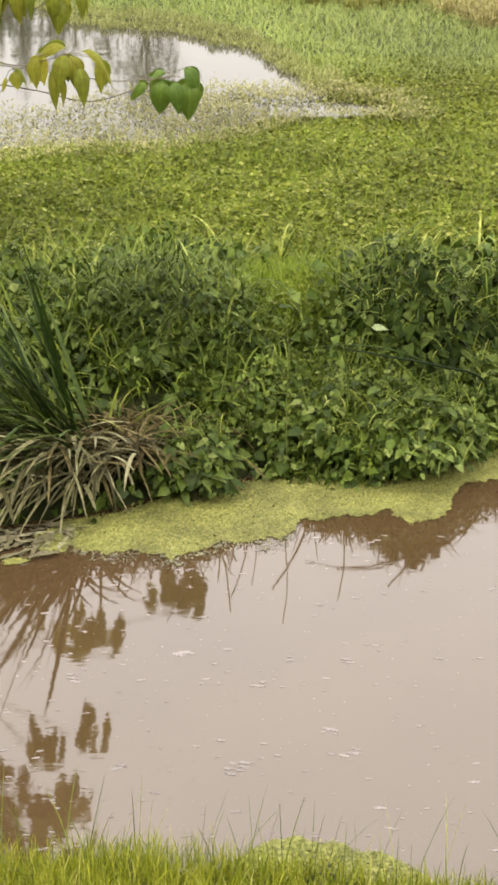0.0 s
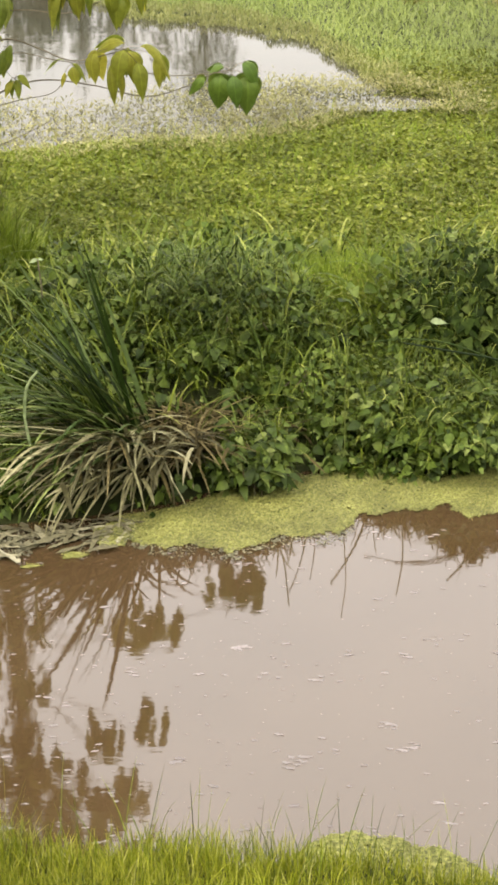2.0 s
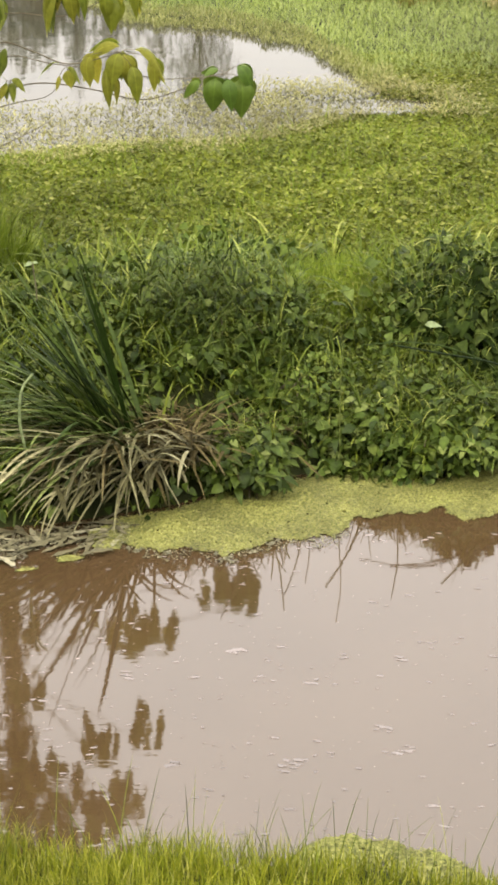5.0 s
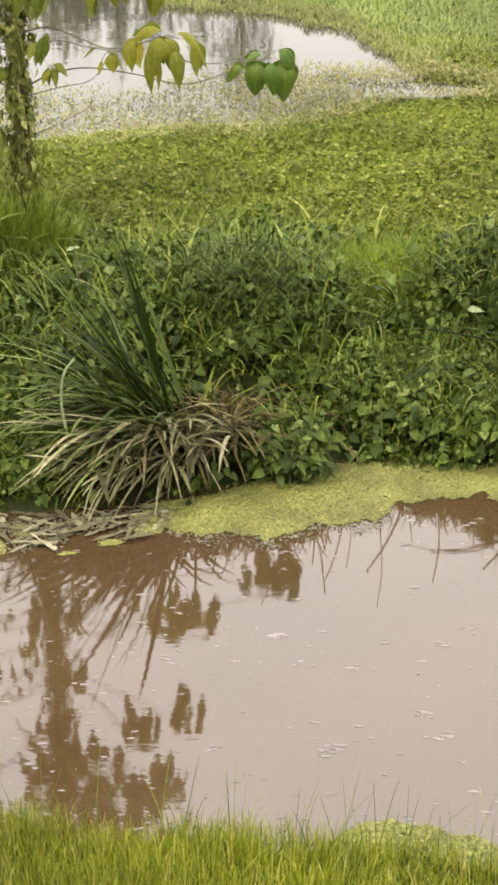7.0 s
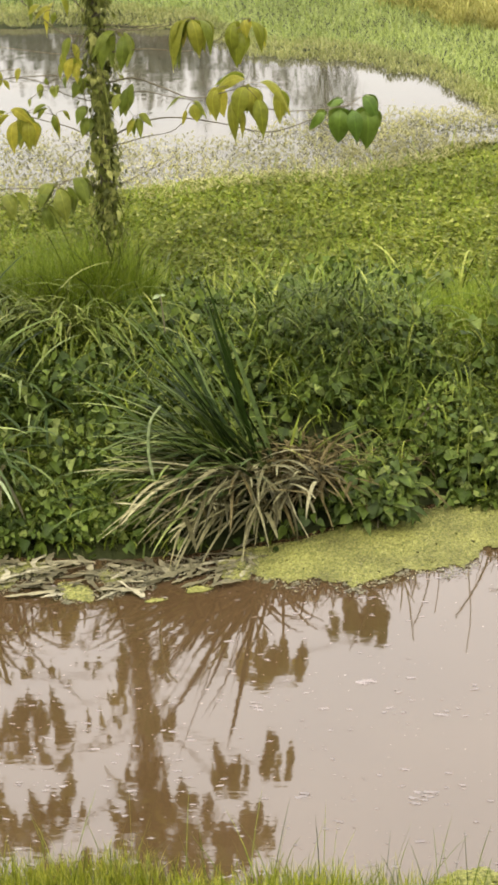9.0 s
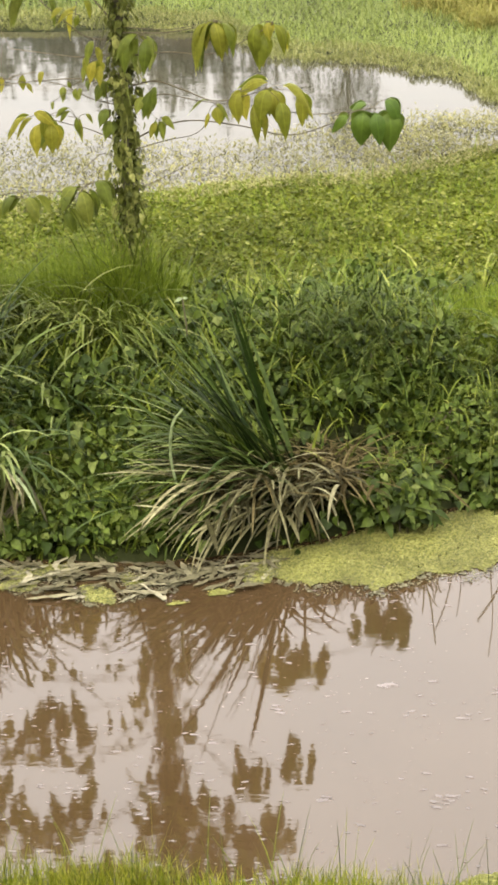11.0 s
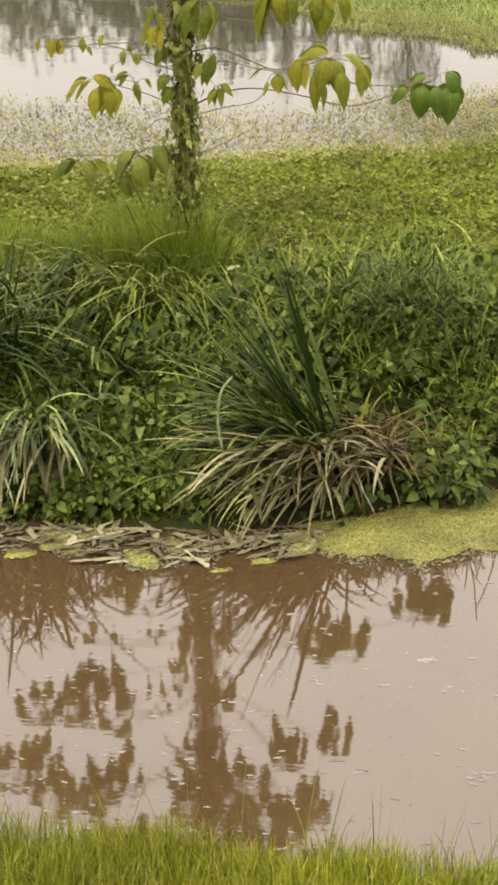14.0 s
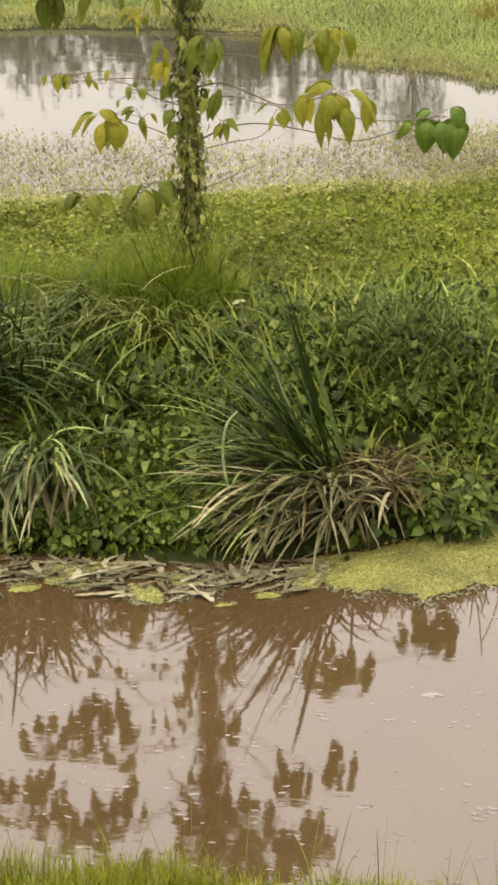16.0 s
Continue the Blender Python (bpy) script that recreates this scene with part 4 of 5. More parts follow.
def build_tree():
    rng = np.random.default_rng(41)
    base = np.array([-1.36, 7.85, float(land(-1.36, 7.85))])
    tree = tagged(new("sapling_tree"), "slender young tree with creeper-clad trunk and drooping leaves", "tree")
    tree.location = base
    line = bend([(0, 0, -0.05), (0.005, 0, 0.3), (0.012, 0, 0.7), (0.02, -0.01, 1.15), (0.01, -0.03, 1.7), (-0.01, -0.05, 2.3), (-0.03, -0.02, 2.9)], 8)
    part("trunk", tube(line, np.linspace(0.027, 0.012, len(line)), 10), BARK, tree)
    # creeper round the trunk: small leaves close to the bark, larger ones hanging out of it in bunches
    n = 2600
    k = rng.integers(2, len(line) - 6, n)
    a = turned(n)
    r = 0.022 + 0.04 * rng.uniform(0, 1, n) ** 2.2 * (1 + 0.6 * np.sin(k * 0.9))
    at = line[k] + np.stack([np.cos(a) * r, np.sin(a) * r, rng.uniform(-0.03, 0.03, n)], 1)
    d = np.stack([np.cos(a) * 0.5, np.sin(a) * 0.5, np.full(n, -0.9)], 1) + rng.normal(0, 0.45, (n, 3))
    nrm = np.stack([np.cos(a), np.sin(a), np.full(n, 0.5)], 1) + rng.normal(0, 0.3, (n, 3))
    creeper = leaves(HEX, at, d, nrm, rng.uniform(0.012, 0.040, n))
    n = 270
    k = (10 + (len(line) - 17) * np.clip(np.round(rng.uniform(0, 1, n) * 11) / 11 + rng.normal(0, 0.018, n), 0, 1)).astype(int)
    a = turned(n)
    r = 0.03 + 0.065 * rng.uniform(0, 1, n) ** 1.3
    at = line[k] + np.stack([np.cos(a) * r, np.sin(a) * r, rng.uniform(-0.05, 0.05, n)], 1)
    d = np.stack([np.cos(a) * 0.35, np.sin(a) * 0.35, np.full(n, -1.0)], 1) + rng.normal(0, 0.3, (n, 3))
    nrm = np.stack([np.cos(a), np.sin(a) - 0.2, np.full(n, 0.5)], 1) + rng.normal(0, 0.5, (n, 3))
    bunches = leaves(SLIM, at, d, nrm, rng.uniform(0.025, 0.065, n))
    n = 300
    k, a = rng.integers(3, len(line) - 6, n), turned(n)
    at = line[k] + np.stack([np.cos(a) * 0.03, np.sin(a) * 0.03, rng.uniform(-0.03, 0.03, n)], 1)
    strands = blades(at, rng.uniform(0.06, 0.2, n), rng.uniform(0.004, 0.010, n), a, rng.uniform(2.3, 3.0, n), rng.uniform(-0.3, 0.5, n), 5, 0.2)
    tagged(part("vine", joined([creeper, bunches, strands]), VINE_LEAF, tree, "small-leaved creeper hanging down the trunk"), kind="stuff")
    yellow_leaf, green_leaf, dull_leaf = arched_leaf(TREE_LEAF, 0.36, 0.5, 1.2), arched_leaf(GREEN_LEAF, 0.30, 0.5, 0.95), arched_leaf(DULL_LEAF, 0.36, 0.5, 1.15)
    limbs = []

    def limb(points, radius):
        path = bend([np.array(p) - base for p in points], 6)
        limbs.append((part("branch", tube(path, np.linspace(radius, radius * 0.55, len(path)), 6), TWIG, tree), path))

    def hang(data, a, b, width, normal, over):
        """One leaf from its stalk's end a to its tip b."""
        d = b - a
        size = np.linalg.norm(d)
        side, d, up = (q[0] for q in leaf_frames(d[None], normal[None]))
        m = np.eye(4)
        m[:3, 0], m[:3, 1], m[:3, 2], m[:3, 3] = side * width, d * size, up * size, a
        ob = new("leaf", data)
        ob.parent = over
        ob.matrix_basis = Matrix(m.tolist())

    def joint(hub):
        over, path = min(limbs, key=lambda q: np.linalg.norm(q[1] - hub, axis=1).min())
        near = path[int(np.argmin(np.linalg.norm(path - hub, axis=1)))]
        if np.linalg.norm(near - hub) > 0.004:
            part("leaf_stalk", tube(bend([near, (near + hub) / 2 + np.array([0, 0, 0.01]), hub], 3), 0.0018, 4), TWIG, over)
        return over

    def whorl(data, hub, spec):
        """Leaves hung round one hub: stalk end and tip from the hub (x and z), width, and how far the leaf arches to its side."""
        hub = np.array(hub) - base
        over = joint(hub)
        for x0, z0, x1, z1, width, arch in spec:
            deep = rng.normal(0, 0.02)
            a, b = hub + np.array([x0, deep, z0]), hub + np.array([x1, deep - 0.02 + rng.normal(0, 0.02), z1])
            part("leaf_stalk", tube(bend([hub, (hub + a) / 2 + np.array([0, 0, 0.008]), a], 3), 0.0014, 4), TWIG, over)
            hang(data, a, b, 0.88 * width, np.array([1.2 * arch, -0.9, 0.3]) + rng.normal(0, 0.12, 3), over)
            for back in (0.05, 0.11) if width > 0.04 else ():
                # others close behind it
                q = np.array([rng.normal(0, 0.008), back + rng.uniform(-0.02, 0.02), -0.2 * back + rng.normal(0, 0.005)])
                hang(data, a + q, b + q + np.array([rng.normal(0, 0.012), 0.02, 0.016]), width * rng.uniform(0.7, 0.9), np.array([1.2 * arch, 0.8, 0.3]) + rng.normal(0, 0.2, 3), over)

    def bunch(x, y, z, count, size, data):
        """A fuller whorl of drooping leaves."""
        hub = np.array((x, y, z)) - base
        over = joint(hub)
        count = int(1.5 * count)
        for i in range(count):
            az = 2 * np.pi * (i + rng.uniform(-0.3, 0.3)) / count
            out = np.array([math.cos(az), math.sin(az), 0])
            long = size * rng.uniform(0.75, 1.15)
            a = hub + out * rng.uniform(0.02, 0.11) + np.array([0, 0, rng.uniform(-0.05, 0.05)])
            b = a + out * long * rng.uniform(0.3, 0.85) + np.array([0, 0, -long * rng.uniform(0.45, 0.95)])
            hang(data, a, b, long * rng.uniform(0.4, 0.55), out + np.array([0, -0.2, 0.4]), over)
            if i % 2 == 0:
                part("leaf_stalk", tube(bend([hub, (hub + a) / 2 + np.array([0, 0, 0.006]), a], 3), 0.0014, 4), TWIG, over)

    limb([(-1.314, 7.85, 1.362), (-1.199, 7.80, 1.388), (-1.077, 7.74, 1.360), (-0.939, 7.72, 1.315), (-0.753, 7.72, 1.352)], 0.0040)
    limb([(-1.306, 7.84, 1.282), (-1.179, 7.80, 1.334), (-1.012, 7.75, 1.311), (-0.836, 7.72, 1.297)], 0.0030)
    limb([(-1.342, 7.85, 1.123), (-1.198, 7.87, 1.187), (-1.059, 7.90, 1.202), (-0.871, 7.90, 1.175), (-0.660, 7.90, 1.131), (-0.459, 7.90, 1.184)], 0.0040)
    limb([(-0.722, 7.72, 1.279), (-0.556, 7.80, 1.236), (-0.329, 7.90, 1.230)], 0.0028)
    limb([(-1.332, 7.85, 1.092), (-1.178, 7.87, 1.128), (-1.047, 7.88, 1.156), (-0.954, 7.80, 1.276)], 0.0025)
    limb([(-1.332, 7.85, 0.917), (-1.152, 7.80, 1.005), (-1.019, 7.75, 1.083)], 0.0022)
    limb([(-1.325, 7.80, 1.589), (-1.134, 7.60, 1.615), (-0.983, 7.40, 1.660), (-0.873, 7.30, 1.694)], 0.0030)
    limb([(-1.313, 7.80, 1.609), (-1.111, 7.60, 1.627), (-0.961, 7.40, 1.672)], 0.0025)
    limb([(-1.332, 7.80, 1.492), (-1.116, 7.60, 1.539), (-0.896, 7.45, 1.555), (-0.672, 7.40, 1.666)], 0.0030)
    limb([(-1.358, 7.84, 1.554), (-1.466, 7.80, 1.574), (-1.533, 7.75, 1.636), (-1.640, 7.70, 1.746)], 0.0035)
    limb([(-1.361, 7.84, 1.499), (-1.487, 7.82, 1.491), (-1.610, 7.80, 1.509), (-1.795, 7.80, 1.538)], 0.0030)
    limb([(-1.362, 7.85, 1.340), (-1.488, 7.85, 1.392), (-1.629, 7.85, 1.397), (-1.891, 7.85, 1.379)], 0.0030)
    limb([(-1.366, 7.85, 1.282), (-1.494, 7.85, 1.319), (-1.596, 7.85, 1.373), (-1.713, 7.80, 1.408)], 0.0030)
    limb([(-1.377, 7.85, 1.129), (-1.498, 7.88, 1.177), (-1.607, 7.90, 1.203), (-1.735, 7.90, 1.244)], 0.0030)
    limb([(-1.375, 7.85, 1.052), (-1.442, 7.80, 1.093), (-1.526, 7.75, 1.030)], 0.0025)
    limb([(-1.385, 7.85, 0.913), (-1.459, 7.78, 0.979), (-1.569, 7.72, 0.959), (-1.778, 7.70, 0.960), (-1.898, 7.70, 0.946)], 0.0030)
    whorl(green_leaf, (-0.317, 7.90, 1.235), [(-0.106, -0.021, -0.173, -0.095, 0.047, 0.0), (-0.040, -0.018, -0.057, -0.166, 0.107, 0.0), (0.011, -0.014, 0.028, -0.147, 0.075, 0.0), (0.063, -0.020, 0.064, -0.188, 0.112, 0.0), (0.050, 0.032, 0.111, -0.073, 0.075, 0.6), (-0.030, 0.005, -0.091, -0.017, 0.042, -0.6)])
    whorl(yellow_leaf, (-0.741, 7.72, 1.357), [(0.008, 0.027, -0.123, -0.025, 0.059, -0.9), (-0.103, -0.002, -0.114, -0.140, 0.082, -0.3), (-0.055, -0.061, -0.040, -0.232, 0.048, 0.0), (0.007, -0.000, -0.026, -0.135, 0.087, 0.0), (0.020, -0.010, 0.038, -0.141, 0.082, 0.3), (0.055, -0.051, 0.079, -0.204, 0.071, 0.2), (0.130, -0.019, 0.143, -0.159, 0.064, 0.4), (0.069, 0.012, 0.190, -0.127, 0.055, 0.9)])
    whorl(yellow_leaf, (-0.961, 7.80, 1.284), [(-0.023, 0.010, -0.106, -0.028, 0.021, -0.8), (0.007, -0.007, 0.022, -0.082, 0.056, 0.0), (-0.027, -0.030, -0.045, -0.097, 0.021, 0.0), (0.007, 0.007, 0.065, -0.055, 0.026, 0.8)])
    whorl(yellow_leaf, (-0.877, 7.30, 1.695), [(-0.019, 0.000, -0.086, -0.198, 0.081, -0.9), (-0.043, -0.003, -0.092, -0.117, 0.043, -0.8), (-0.008, 0.002, 0.016, -0.147, 0.064, 0.2), (0.017, -0.005, 0.060, -0.133, 0.064, 0.9), (-0.013, -0.004, -0.000, -0.093, 0.047, 0.0)])
    whorl(yellow_leaf, (-0.672, 7.40, 1.670), [(-0.056, 0.001, -0.063, -0.153, 0.069, -0.5), (-0.036, -0.042, -0.057, -0.179, 0.082, -0.2), (0.004, -0.000, 0.041, -0.123, 0.056, 0.8), (-0.021, 0.005, -0.011, -0.064, 0.043, 0.0)])
    whorl(dull_leaf, (-1.228, 7.62, 1.600), [(-0.004, 0.009, -0.097, -0.096, 0.054, -0.9), (-0.032, -0.004, -0.062, -0.155, 0.061, -0.3), (0.029, -0.009, 0.015, -0.152, 0.061, 0.2), (0.023, -0.001, 0.062, -0.090, 0.032, 0.8)])
    whorl(yellow_leaf, (-1.424, 7.75, 1.543), [(-0.010, 0.027, -0.035, -0.063, 0.039, 0.0), (-0.002, -0.054, -0.037, -0.152, 0.055, -0.3), (-0.032, -0.031, -0.053, -0.117, 0.039, -0.4), (0.011, -0.073, 0.009, -0.160, 0.037, 0.0), (-0.007, 0.000, 0.015, -0.082, 0.037, 0.4), (-0.045, -0.072, -0.064, -0.145, 0.032, -0.5)])
    whorl(yellow_leaf, (-1.193, 7.80, 1.225), [(-0.005, -0.005, -0.042, -0.074, 0.040, -0.4), (-0.000, -0.005, 0.016, -0.082, 0.037, 0.3), (0.008, 0.014, 0.066, -0.034, 0.040, 0.8), (-0.016, 0.005, -0.017, -0.079, 0.028, 0.0)])
    whorl(dull_leaf, (-1.232, 7.76, 1.331), [(0.013, 0.023, -0.022, -0.092, 0.046, 0.0), (0.038, 0.045, 0.015, -0.023, 0.033, 0.0), (-0.012, 0.000, -0.049, -0.068, 0.051, -0.4), (0.001, -0.018, -0.004, -0.097, 0.037, 0.0)])
    whorl(dull_leaf, (-1.404, 7.78, 1.354), [(0.002, 0.035, -0.050, -0.045, 0.056, -0.5), (0.004, -0.070, -0.029, -0.139, 0.051, -0.4), (-0.013, 0.046, -0.007, -0.028, 0.042, 0.0), (0.010, -0.116, -0.014, -0.198, 0.047, 0.0)])
    whorl(yellow_leaf, (-1.536, 7.72, 1.674), [(0.038, 0.019, -0.040, -0.037, 0.037, -0.8), (0.055, 0.005, 0.033, -0.048, 0.027, 0.0), (-0.011, 0.029, -0.060, -0.010, 0.037, -0.6)])
    whorl(dull_leaf, (-1.561, 7.85, 1.367), [(-0.038, -0.004, -0.038, -0.065, 0.033, 0.0), (0.013, -0.010, 0.019, -0.066, 0.033, 0.0), (-0.012, 0.024, -0.006, -0.014, 0.021, 0.0), (0.077, 0.026, 0.084, -0.011, 0.021, 0.0)])
    whorl(yellow_leaf, (-1.558, 7.90, 1.216), [(-0.044, 0.044, -0.090, 0.011, 0.038, -0.6), (-0.025, 0.048, -0.084, 0.030, 0.029, -0.5), (0.001, 0.012, 0.016, -0.077, 0.031, 0.0), (0.035, 0.023, 0.065, -0.020, 0.024, 0.6)])
    whorl(dull_leaf, (-1.492, 7.70, 0.987), [(0.029, 0.011, 0.097, -0.090, 0.075, 0.7), (-0.035, -0.030, 0.001, -0.175, 0.075, 0.3), (-0.053, -0.016, -0.126, -0.093, 0.071, -0.7), (-0.103, -0.106, -0.073, -0.207, 0.042, 0.0)])
    whorl(yellow_leaf, (-1.684, 7.90, 1.237), [(-0.036, -0.034, -0.052, -0.178, 0.068, -0.2), (0.013, -0.033, 0.009, -0.168, 0.068, 0.2), (-0.052, 0.019, 0.037, -0.043, 0.053, 0.6), (0.102, 0.020, 0.052, -0.033, 0.034, -0.4), (-0.083, -0.005, -0.179, -0.112, 0.048, -0.9), (0.135, -0.018, 0.145, -0.119, 0.029, 0.0), (-0.015, -0.005, -0.015, -0.115, 0.053, 0.0)])
    whorl(yellow_leaf, (-1.834, 7.85, 1.401), [(-0.062, 0.014, -0.064, -0.071, 0.046, -0.1), (-0.038, 0.005, -0.037, -0.056, 0.029, 0.0), (0.066, 0.014, 0.059, -0.056, 0.038, 0.0), (0.091, -0.009, 0.117, -0.051, 0.024, 0.6), (0.160, 0.033, 0.152, -0.018, 0.029, 0.0), (-0.120, 0.009, -0.118, -0.038, 0.024, 0.0)])
    whorl(dull_leaf, (-1.561, 7.85, 1.342), [(-0.035, 0.009, -0.030, -0.031, 0.021, 0.0), (0.031, 0.009, 0.034, -0.033, 0.021, 0.0), (-0.073, -0.029, -0.072, -0.059, 0.017, 0.0)])
    whorl(dull_leaf, (-1.934, 7.95, 1.734), [(-0.005, 0.005, -0.020, -0.167, 0.072, -0.2), (0.033, -0.005, 0.051, -0.120, 0.038, 0.6)])
    whorl(dull_leaf, (-1.706, 7.95, 1.743), [(-0.041, -0.004, -0.116, -0.157, 0.067, -0.8), (0.050, -0.005, 0.082, -0.144, 0.039, 0.8)])
    whorl(yellow_leaf, (-1.525, 7.90, 1.699), [(0.009, -0.005, -0.030, -0.147, 0.039, -0.4), (0.030, 0.015, 0.057, -0.067, 0.038, 0.8)])
    whorl(dull_leaf, (-1.778, 7.70, 0.935), [(0.019, 0.000, 0.072, -0.100, 0.063, 0.5), (-0.019, 0.009, -0.086, -0.073, 0.058, -0.6), (0.047, -0.031, 0.057, -0.105, 0.039, 0.0), (-0.069, -0.020, -0.121, -0.098, 0.053, -0.6)])
    whorl(dull_leaf, (-1.514, 7.70, 0.938), [(-0.024, -0.010, 0.024, -0.125, 0.067, 0.3), (-0.070, -0.068, -0.040, -0.160, 0.033, 0.2), (0.054, 0.034, 0.112, -0.061, 0.067, 0.7), (-0.047, 0.009, -0.094, -0.068, 0.053, -0.6)])
    # higher limbs, seen only in the water's mirror
    limb([(-1.35, 7.82, 1.62), (-1.55, 7.9, 1.80), (-1.8, 7.95, 1.86), (-2.2, 7.93, 1.86)], 0.004)
    limb([(-1.36, 7.80, 1.85), (-1.6, 7.8, 2.10), (-1.9, 7.8, 2.22), (-2.3, 7.8, 2.12)], 0.005)
    limb([(-1.36, 7.80, 1.90), (-1.15, 7.8, 2.12), (-0.98, 7.8, 2.26), (-0.8, 7.8, 2.28)], 0.005)
    limb([(-1.37, 7.80, 2.2), (-1.45, 7.75, 2.35), (-1.4, 7.7, 2.5)], 0.004)
    limb([(-1.37, 7.80, 2.2), (-1.6, 7.8, 2.5), (-1.9, 7.8, 2.6)], 0.004)
    limb([(-1.36, 7.80, 2.25), (-1.15, 7.8, 2.5), (-0.95, 7.8, 2.55)], 0.004)
    for x, y, z, count, size in ((-1.84, 7.95, 1.86, 9, 0.17), (-2.0, 7.95, 1.84, 8, 0.17), (-2.17, 7.93, 1.85, 8, 0.17), (-2.27, 7.8, 2.12, 10, 0.17), (-2.08, 7.8, 2.26, 10, 0.17),
                                 (-1.92, 7.8, 2.24, 9, 0.17), (-1.80, 7.8, 2.16, 9, 0.17), (-1.37, 7.75, 2.2, 11, 0.19), (-1.25, 7.8, 2.28, 10, 0.17),
                                 (-1.17, 7.8, 2.14, 10, 0.18), (-1.02, 7.8, 2.30, 10, 0.17), (-0.93, 7.8, 2.26, 9, 0.16), (-0.88, 7.8, 2.30, 8, 0.16),
                                 (-1.4, 7.7, 2.5, 12, 0.19), (-1.62, 7.8, 2.52, 10, 0.18), (-1.88, 7.8, 2.58, 10, 0.18), (-1.15, 7.8, 2.52, 10, 0.18), (-0.96, 7.8, 2.55, 10, 0.18), (-1.36, 7.78, 1.95, 7, 0.14)):
        bunch(x, y, z, count, size, yellow_leaf)


build_tree()


# ================= on the water =================
def weed_edge(x):
    return np.interp(x, [-0.85, -0.66, -0.27, -0.08, 0.11, 0.18, 0.36, 0.5, 0.53, 0.57, 0.68, 0.72, 0.74, 0.80, 0.93, 1.5, 2.5], [6.02, 5.97, 5.91, 6.0, 5.99, 6.16, 6.22, 6.25, 6.2, 6.14, 6.19, 6.24, 6.4, 6.53, 6.56, 6.8, 7.2])


def fronds(name, n, x0, x1, y0, y1, keep, mat, label, size=(0.004, 0.009), felted=True):
    x, y = rng.uniform(x0, x1, n), rng.uniform(y0, y1, n)
    k = keep(x, y)
    x, y = x[k], y[k]
    m = len(x)
    at = np.stack([x, y, rng.uniform(0.004, 0.012, m)], 1)
    soup = leaves(TINY, at, flat_dirs(m, 0.0) * (1, 1, 0.3), up_normals(m, 0.25), rng.uniform(*size, m))
    # the wet felt of roots and fronds under the topmost ones
    step = 0.008
    gx, gy = np.meshgrid(np.arange(x0, x1, step), np.arange(y0, y1, step))
    gx, gy = gx.ravel(), gy.ravel()
    k = keep(gx, gy - 0.012) & keep(gx, gy) & (wave(gx, gy, 23, 4) > (-0.75 if felted else 0.35))
    gx, gy = gx[k], gy[k]
    h = step * 0.5
    z = np.full(len(gx), 0.003)
    felt = np.stack([np.stack([gx + sx * h, gy + sy * h, z], 1) for sx, sy in ((-1, -1), (1, -1), (1, 1), (-1, 1))], 1).reshape(-1, 3)
    q = np.arange(len(gx))[:, None] * 4
    soup = joined([soup, (felt, np.concatenate([q + (0, 1, 2), q + (0, 2, 3)]))])
    tagged(part(name, soup, mat), label, "duckweed", kind="stuff")


def edge_noise(x, y):
    return 0.045 * wave(x, y, 3.3, 1) + 0.03 * wave(x, y, 11, 3) + 0.012 * wave(x, y, 37, 5)


fronds("duckweed_mat", 230000, -0.8, 2.0, 5.85, 7.2, lambda x, y: (y > weed_edge(x) + edge_noise(x, y)) & (y < foot(x) + 0.05) & (x > -0.72 + 0.1 * wave(y, x, 4)), DUCKWEED,
       "yellow-green mat of duckweed floating along the far bank")
fronds("duckweed_fringe", 30000, -1.0, 2.0, 5.8, 7.2, lambda x, y: (x < 0.16 + 0.06 * wave(y, x, 5)) & (abs(y - weed_edge(x) - edge_noise(x, y) + 0.03) < 0.034 + 0.06 * wave(x, y, 13, 5)), DULLWEED,
       "greyish fringe of dying duckweed at the mat's rim", (0.006, 0.013), False)
fronds("duckweed_scraps", 26000, -2.4, -0.6, 5.7, 6.3, lambda x, y: (y > foot(x) - 0.22 + 0.12 * wave(x, y, 4, 2)) & (wave(x, y, 6, 8) > -0.05) & (y < foot(x) + 0.05), DULLWEED,
       "scraps of duckweed caught between dead leaves", (0.004, 0.009), False)
fronds("duckweed_patch", 14000, -1.9, -0.62, 5.75, 6.2, lambda x, y: (y > foot(x) - 0.26 + 0.08 * wave(x, y, 3, 2)) & (wave(x, y, 3.2, 11) > 0.18) & (y < foot(x) + 0.06), DUCKWEED,
       "small yellow-green duckweed patches caught between dead leaves", (0.004, 0.009))
fronds("duckweed_patch", 16000, -0.1, 1.2, 3.85, 4.35, lambda x, y: (y > near_edge(x) - 0.03) & (y < near_edge(x) + 0.03 + 0.15 * np.exp(-((x - 0.2) / 0.24) ** 4) + 0.02 * wave(x, y, 9)), GREENWEED,
       "yellow-green duckweed patch against the near bank")


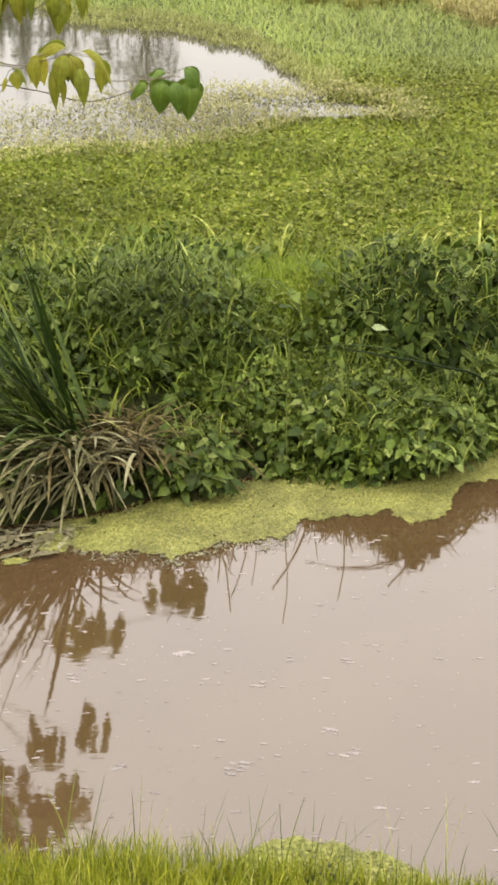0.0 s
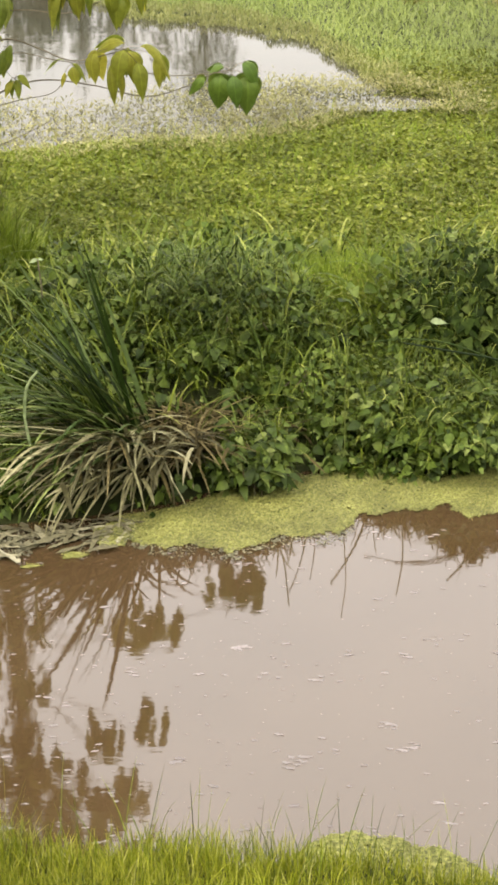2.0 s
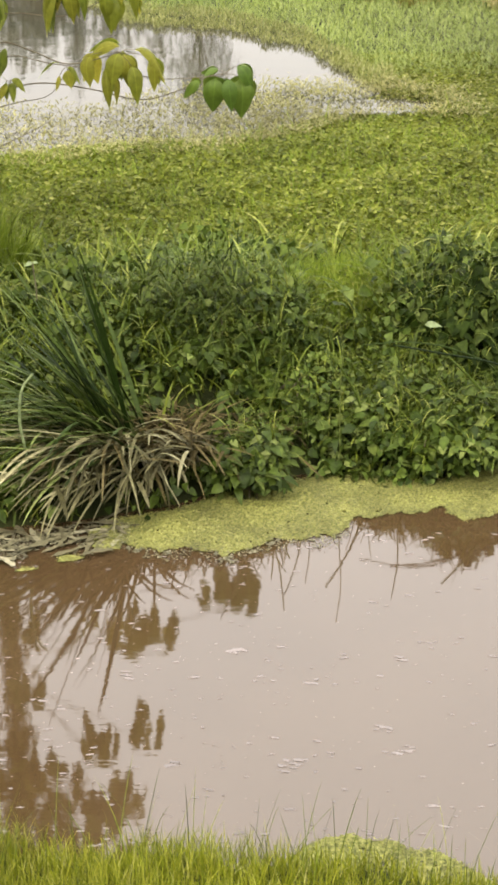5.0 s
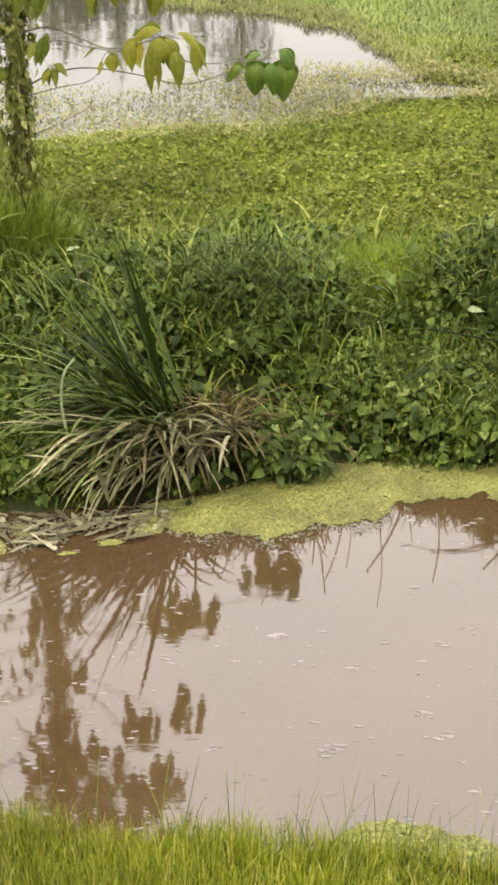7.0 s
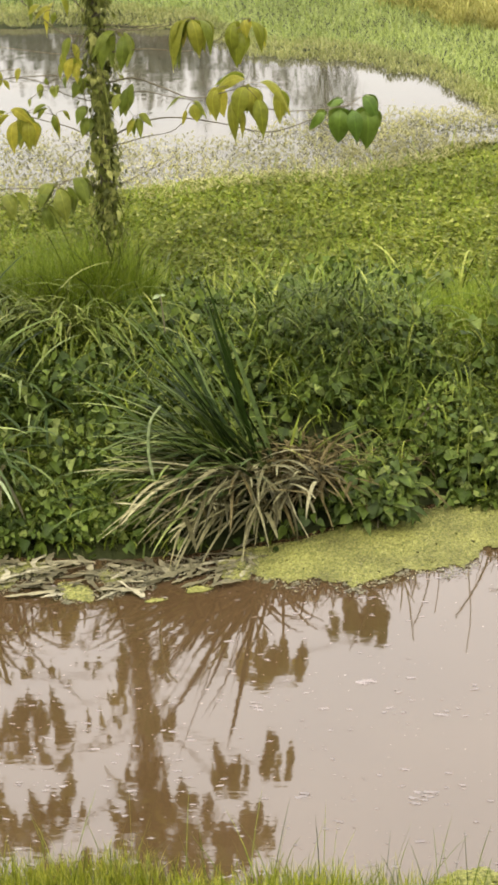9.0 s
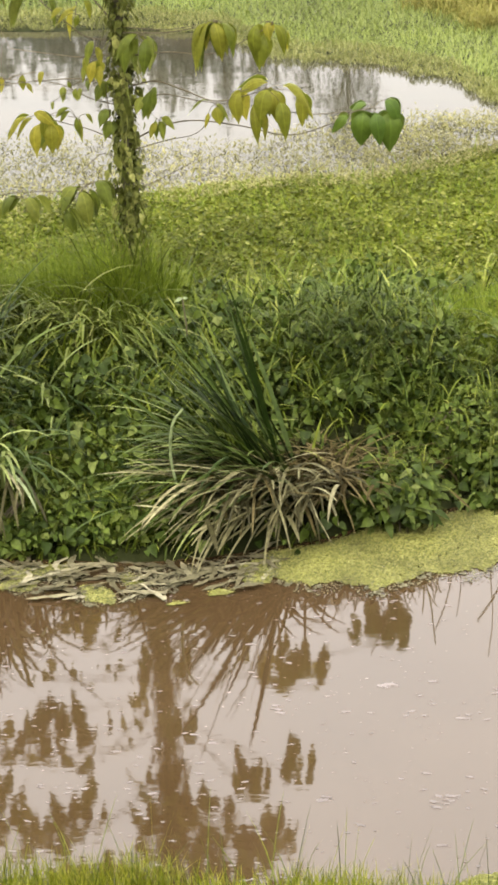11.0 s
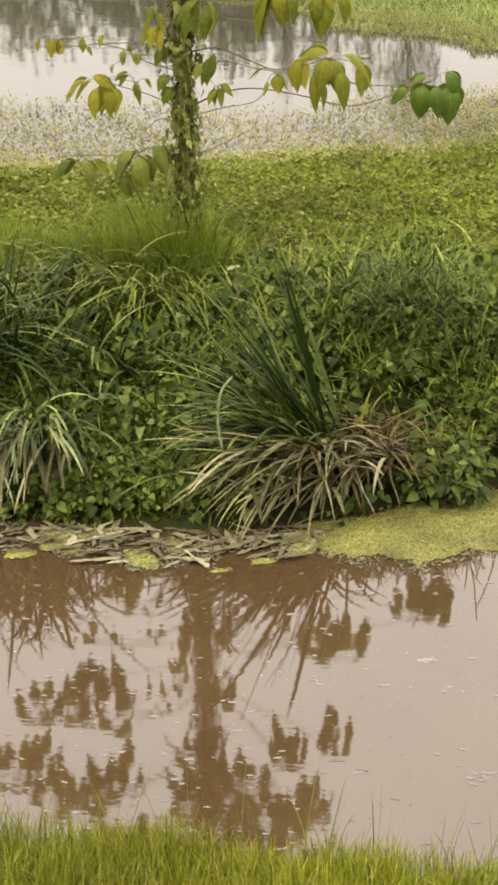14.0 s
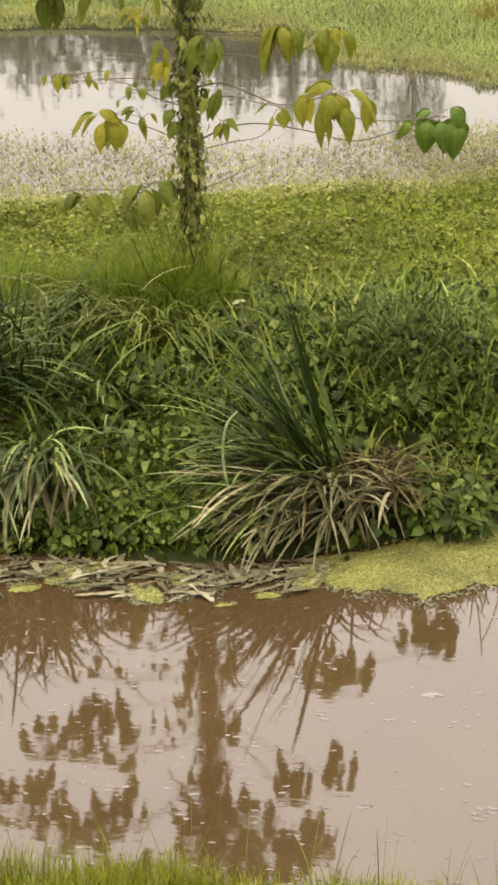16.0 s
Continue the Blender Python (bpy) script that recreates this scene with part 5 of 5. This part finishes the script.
def foam():
    n = 1500
    x, y = 1.6 - 3.9 * rng.uniform(0, 1, n) ** 0.75, 4.15 + 1.95 * rng.uniform(0, 1, n) ** 1.3
    size = 0.0014 + 0.0060 * rng.uniform(0, 1, n) ** 3.0
    for cx, cy, c, s in ((-0.02, 4.55, 9, 0.022), (0.28, 4.62, 6, 0.02), (-0.5, 5.05, 5, 0.022), (0.05, 5.02, 5, 0.024), (0.24, 4.75, 4, 0.018), (-0.35, 4.55, 3, 0.014), (-0.2, 5.2, 5, 0.018), (0.3, 5.15, 4, 0.014)):
        x, y = np.append(x, rng.normal(cx, s, c)), np.append(y, rng.normal(cy, s * 0.8, c))
        size = np.append(size, rng.uniform(0.004, 0.010, c))
    at = np.stack([x, y, rng.uniform(0.0004, 0.0011, len(x))], 1)
    d = np.tile([0, 1.0, 0], (len(at), 1)) + flat_dirs(len(at), 0) * (0.3, 0.3, 0)
    tris = np.array([(i, (i + 1) % 11, 11) for i in range(11)])
    kind, soups = rng.integers(0, 6, len(at)), []
    for k in range(6):
        r, w = rng.uniform(0.3, 1.25, 11), rng.uniform(1.4, 3.2)
        ring = np.array([(w * math.cos(i * 2 * math.pi / 11) * r[i], math.sin(i * 2 * math.pi / 11) * r[i], 0) for i in range(11)] + [(0, 0, 0)])
        pick = kind == k
        soups.append(leaves((ring, tris), at[pick], d[pick], np.tile([0, 0, 1.0], (pick.sum(), 1)), size[pick]))
    tagged(part("foam_flecks", joined(soups), FOAM), "pale foam flecks drifting on the brown water", "foam", kind="stuff")


foam()


def litter():
    """Dead blades afloat in one raft along the bank."""
    raft = tagged(new("floating_litter"), "raft of curled dead sedge blades floating at the waterline", "plant litter")
    raft.location = (-1.2, 5.95, 0.0)
    for i in range(165):
        x = rng.uniform(-2.3, -0.56)
        y = float(foot(x)) + 0.04 - abs(rng.normal(0, 0.115)) - 0.10 * math.exp(-((x + 0.62) / 0.16) ** 2) * rng.uniform(0, 1)
        az = rng.normal(radians(208), radians(30)) if rng.uniform(0, 1) < 0.65 else rng.uniform(0, 2 * np.pi)
        soup = blades(np.array([[0, 0, 0]]), rng.uniform(0.05, 0.19), rng.uniform(0.012, 0.030), az, radians(rng.uniform(84, 90)), radians(rng.uniform(0, 12)), 9, rng.uniform(0.05, 0.25), 0.3)
        soup[0][:, :2] += 0.013 * np.sin(soup[0][:, 1::-1] * rng.uniform(14, 34) + i) + rng.normal(0, 0.0024, (len(soup[0]), 2))
        soup[0][:, 2] = np.maximum(soup[0][:, 2] + rng.normal(0, 0.0015, len(soup[0])), -0.004)
        ob = part("dead_blade", soup, LITTER, raft)
        ob.location = (x + 1.2, y - 5.95, 0.005 + 0.010 * rng.uniform(0, 1))


litter()


# ================= trees mirrored in the pond =================
def far_tree(x, y, tall, wide):
    z = float(land(x, y))
    top = tagged(new("far_tree"), "broad tree standing beyond the field, mirrored in the pond", "tree", "trees beyond the pond")
    top.location = (x, y, z)
    line = bend([(0, 0, -0.2), (0.1, 0, tall * 0.3), (-0.1, 0.1, tall * 0.6), (0, 0, tall * 0.9)], 5)
    part("trunk", tube(line, np.linspace(0.03 + 0.03 * wide, 0.025, len(line)), 8), BARK, top)
    limbs, soups = [], []
    for i in range(9):
        a, h = rng.uniform(0, 2 * np.pi), tall * rng.uniform(0.35, 0.85)
        e = np.array([wide * 0.75 * math.cos(a), wide * 0.75 * math.sin(a), h + tall * 0.12])
        limbs.append(tube(bend([(0, 0, h - 0.6), e * (0.5, 0.5, 1) - (0, 0, 0.4), e], 4), 0.012 + 0.014 * wide, 5))
        n = 240 if wide > 1 else 190
        at = e + rng.normal(0, 1, (n, 3)) * (wide * 0.26, wide * 0.26, tall * 0.075)
        soups.append(leaves(TINY, at, flat_dirs(n, 0.4), up_normals(n, 0.8), rng.uniform(0.16, 0.34, n) * min(1, max(0.3, wide / 1.5))))
    part("limb", joined(limbs), BARK, top)
    tagged(part("crown", joined(soups), TREE_FAR, top), kind="stuff")


for x, y, tall, wide in ((-2.4, 46, 7.2, 0.7), (-4.2, 47, 6.2, 0.95), (-5.5, 47, 6.4, 0.2), (-7.4, 48, 5.6, 1.9), (-9.6, 48, 5.2, 1.6), (-11.6, 49, 5.6, 2.2),
                         (-14.5, 50, 5.7, 2.6), (-18.0, 50, 5.6, 3.0), (-1.0, 55, 5.2, 2.4), (2.5, 56, 5.2, 3.0)):
    far_tree(x, y, tall, wide)
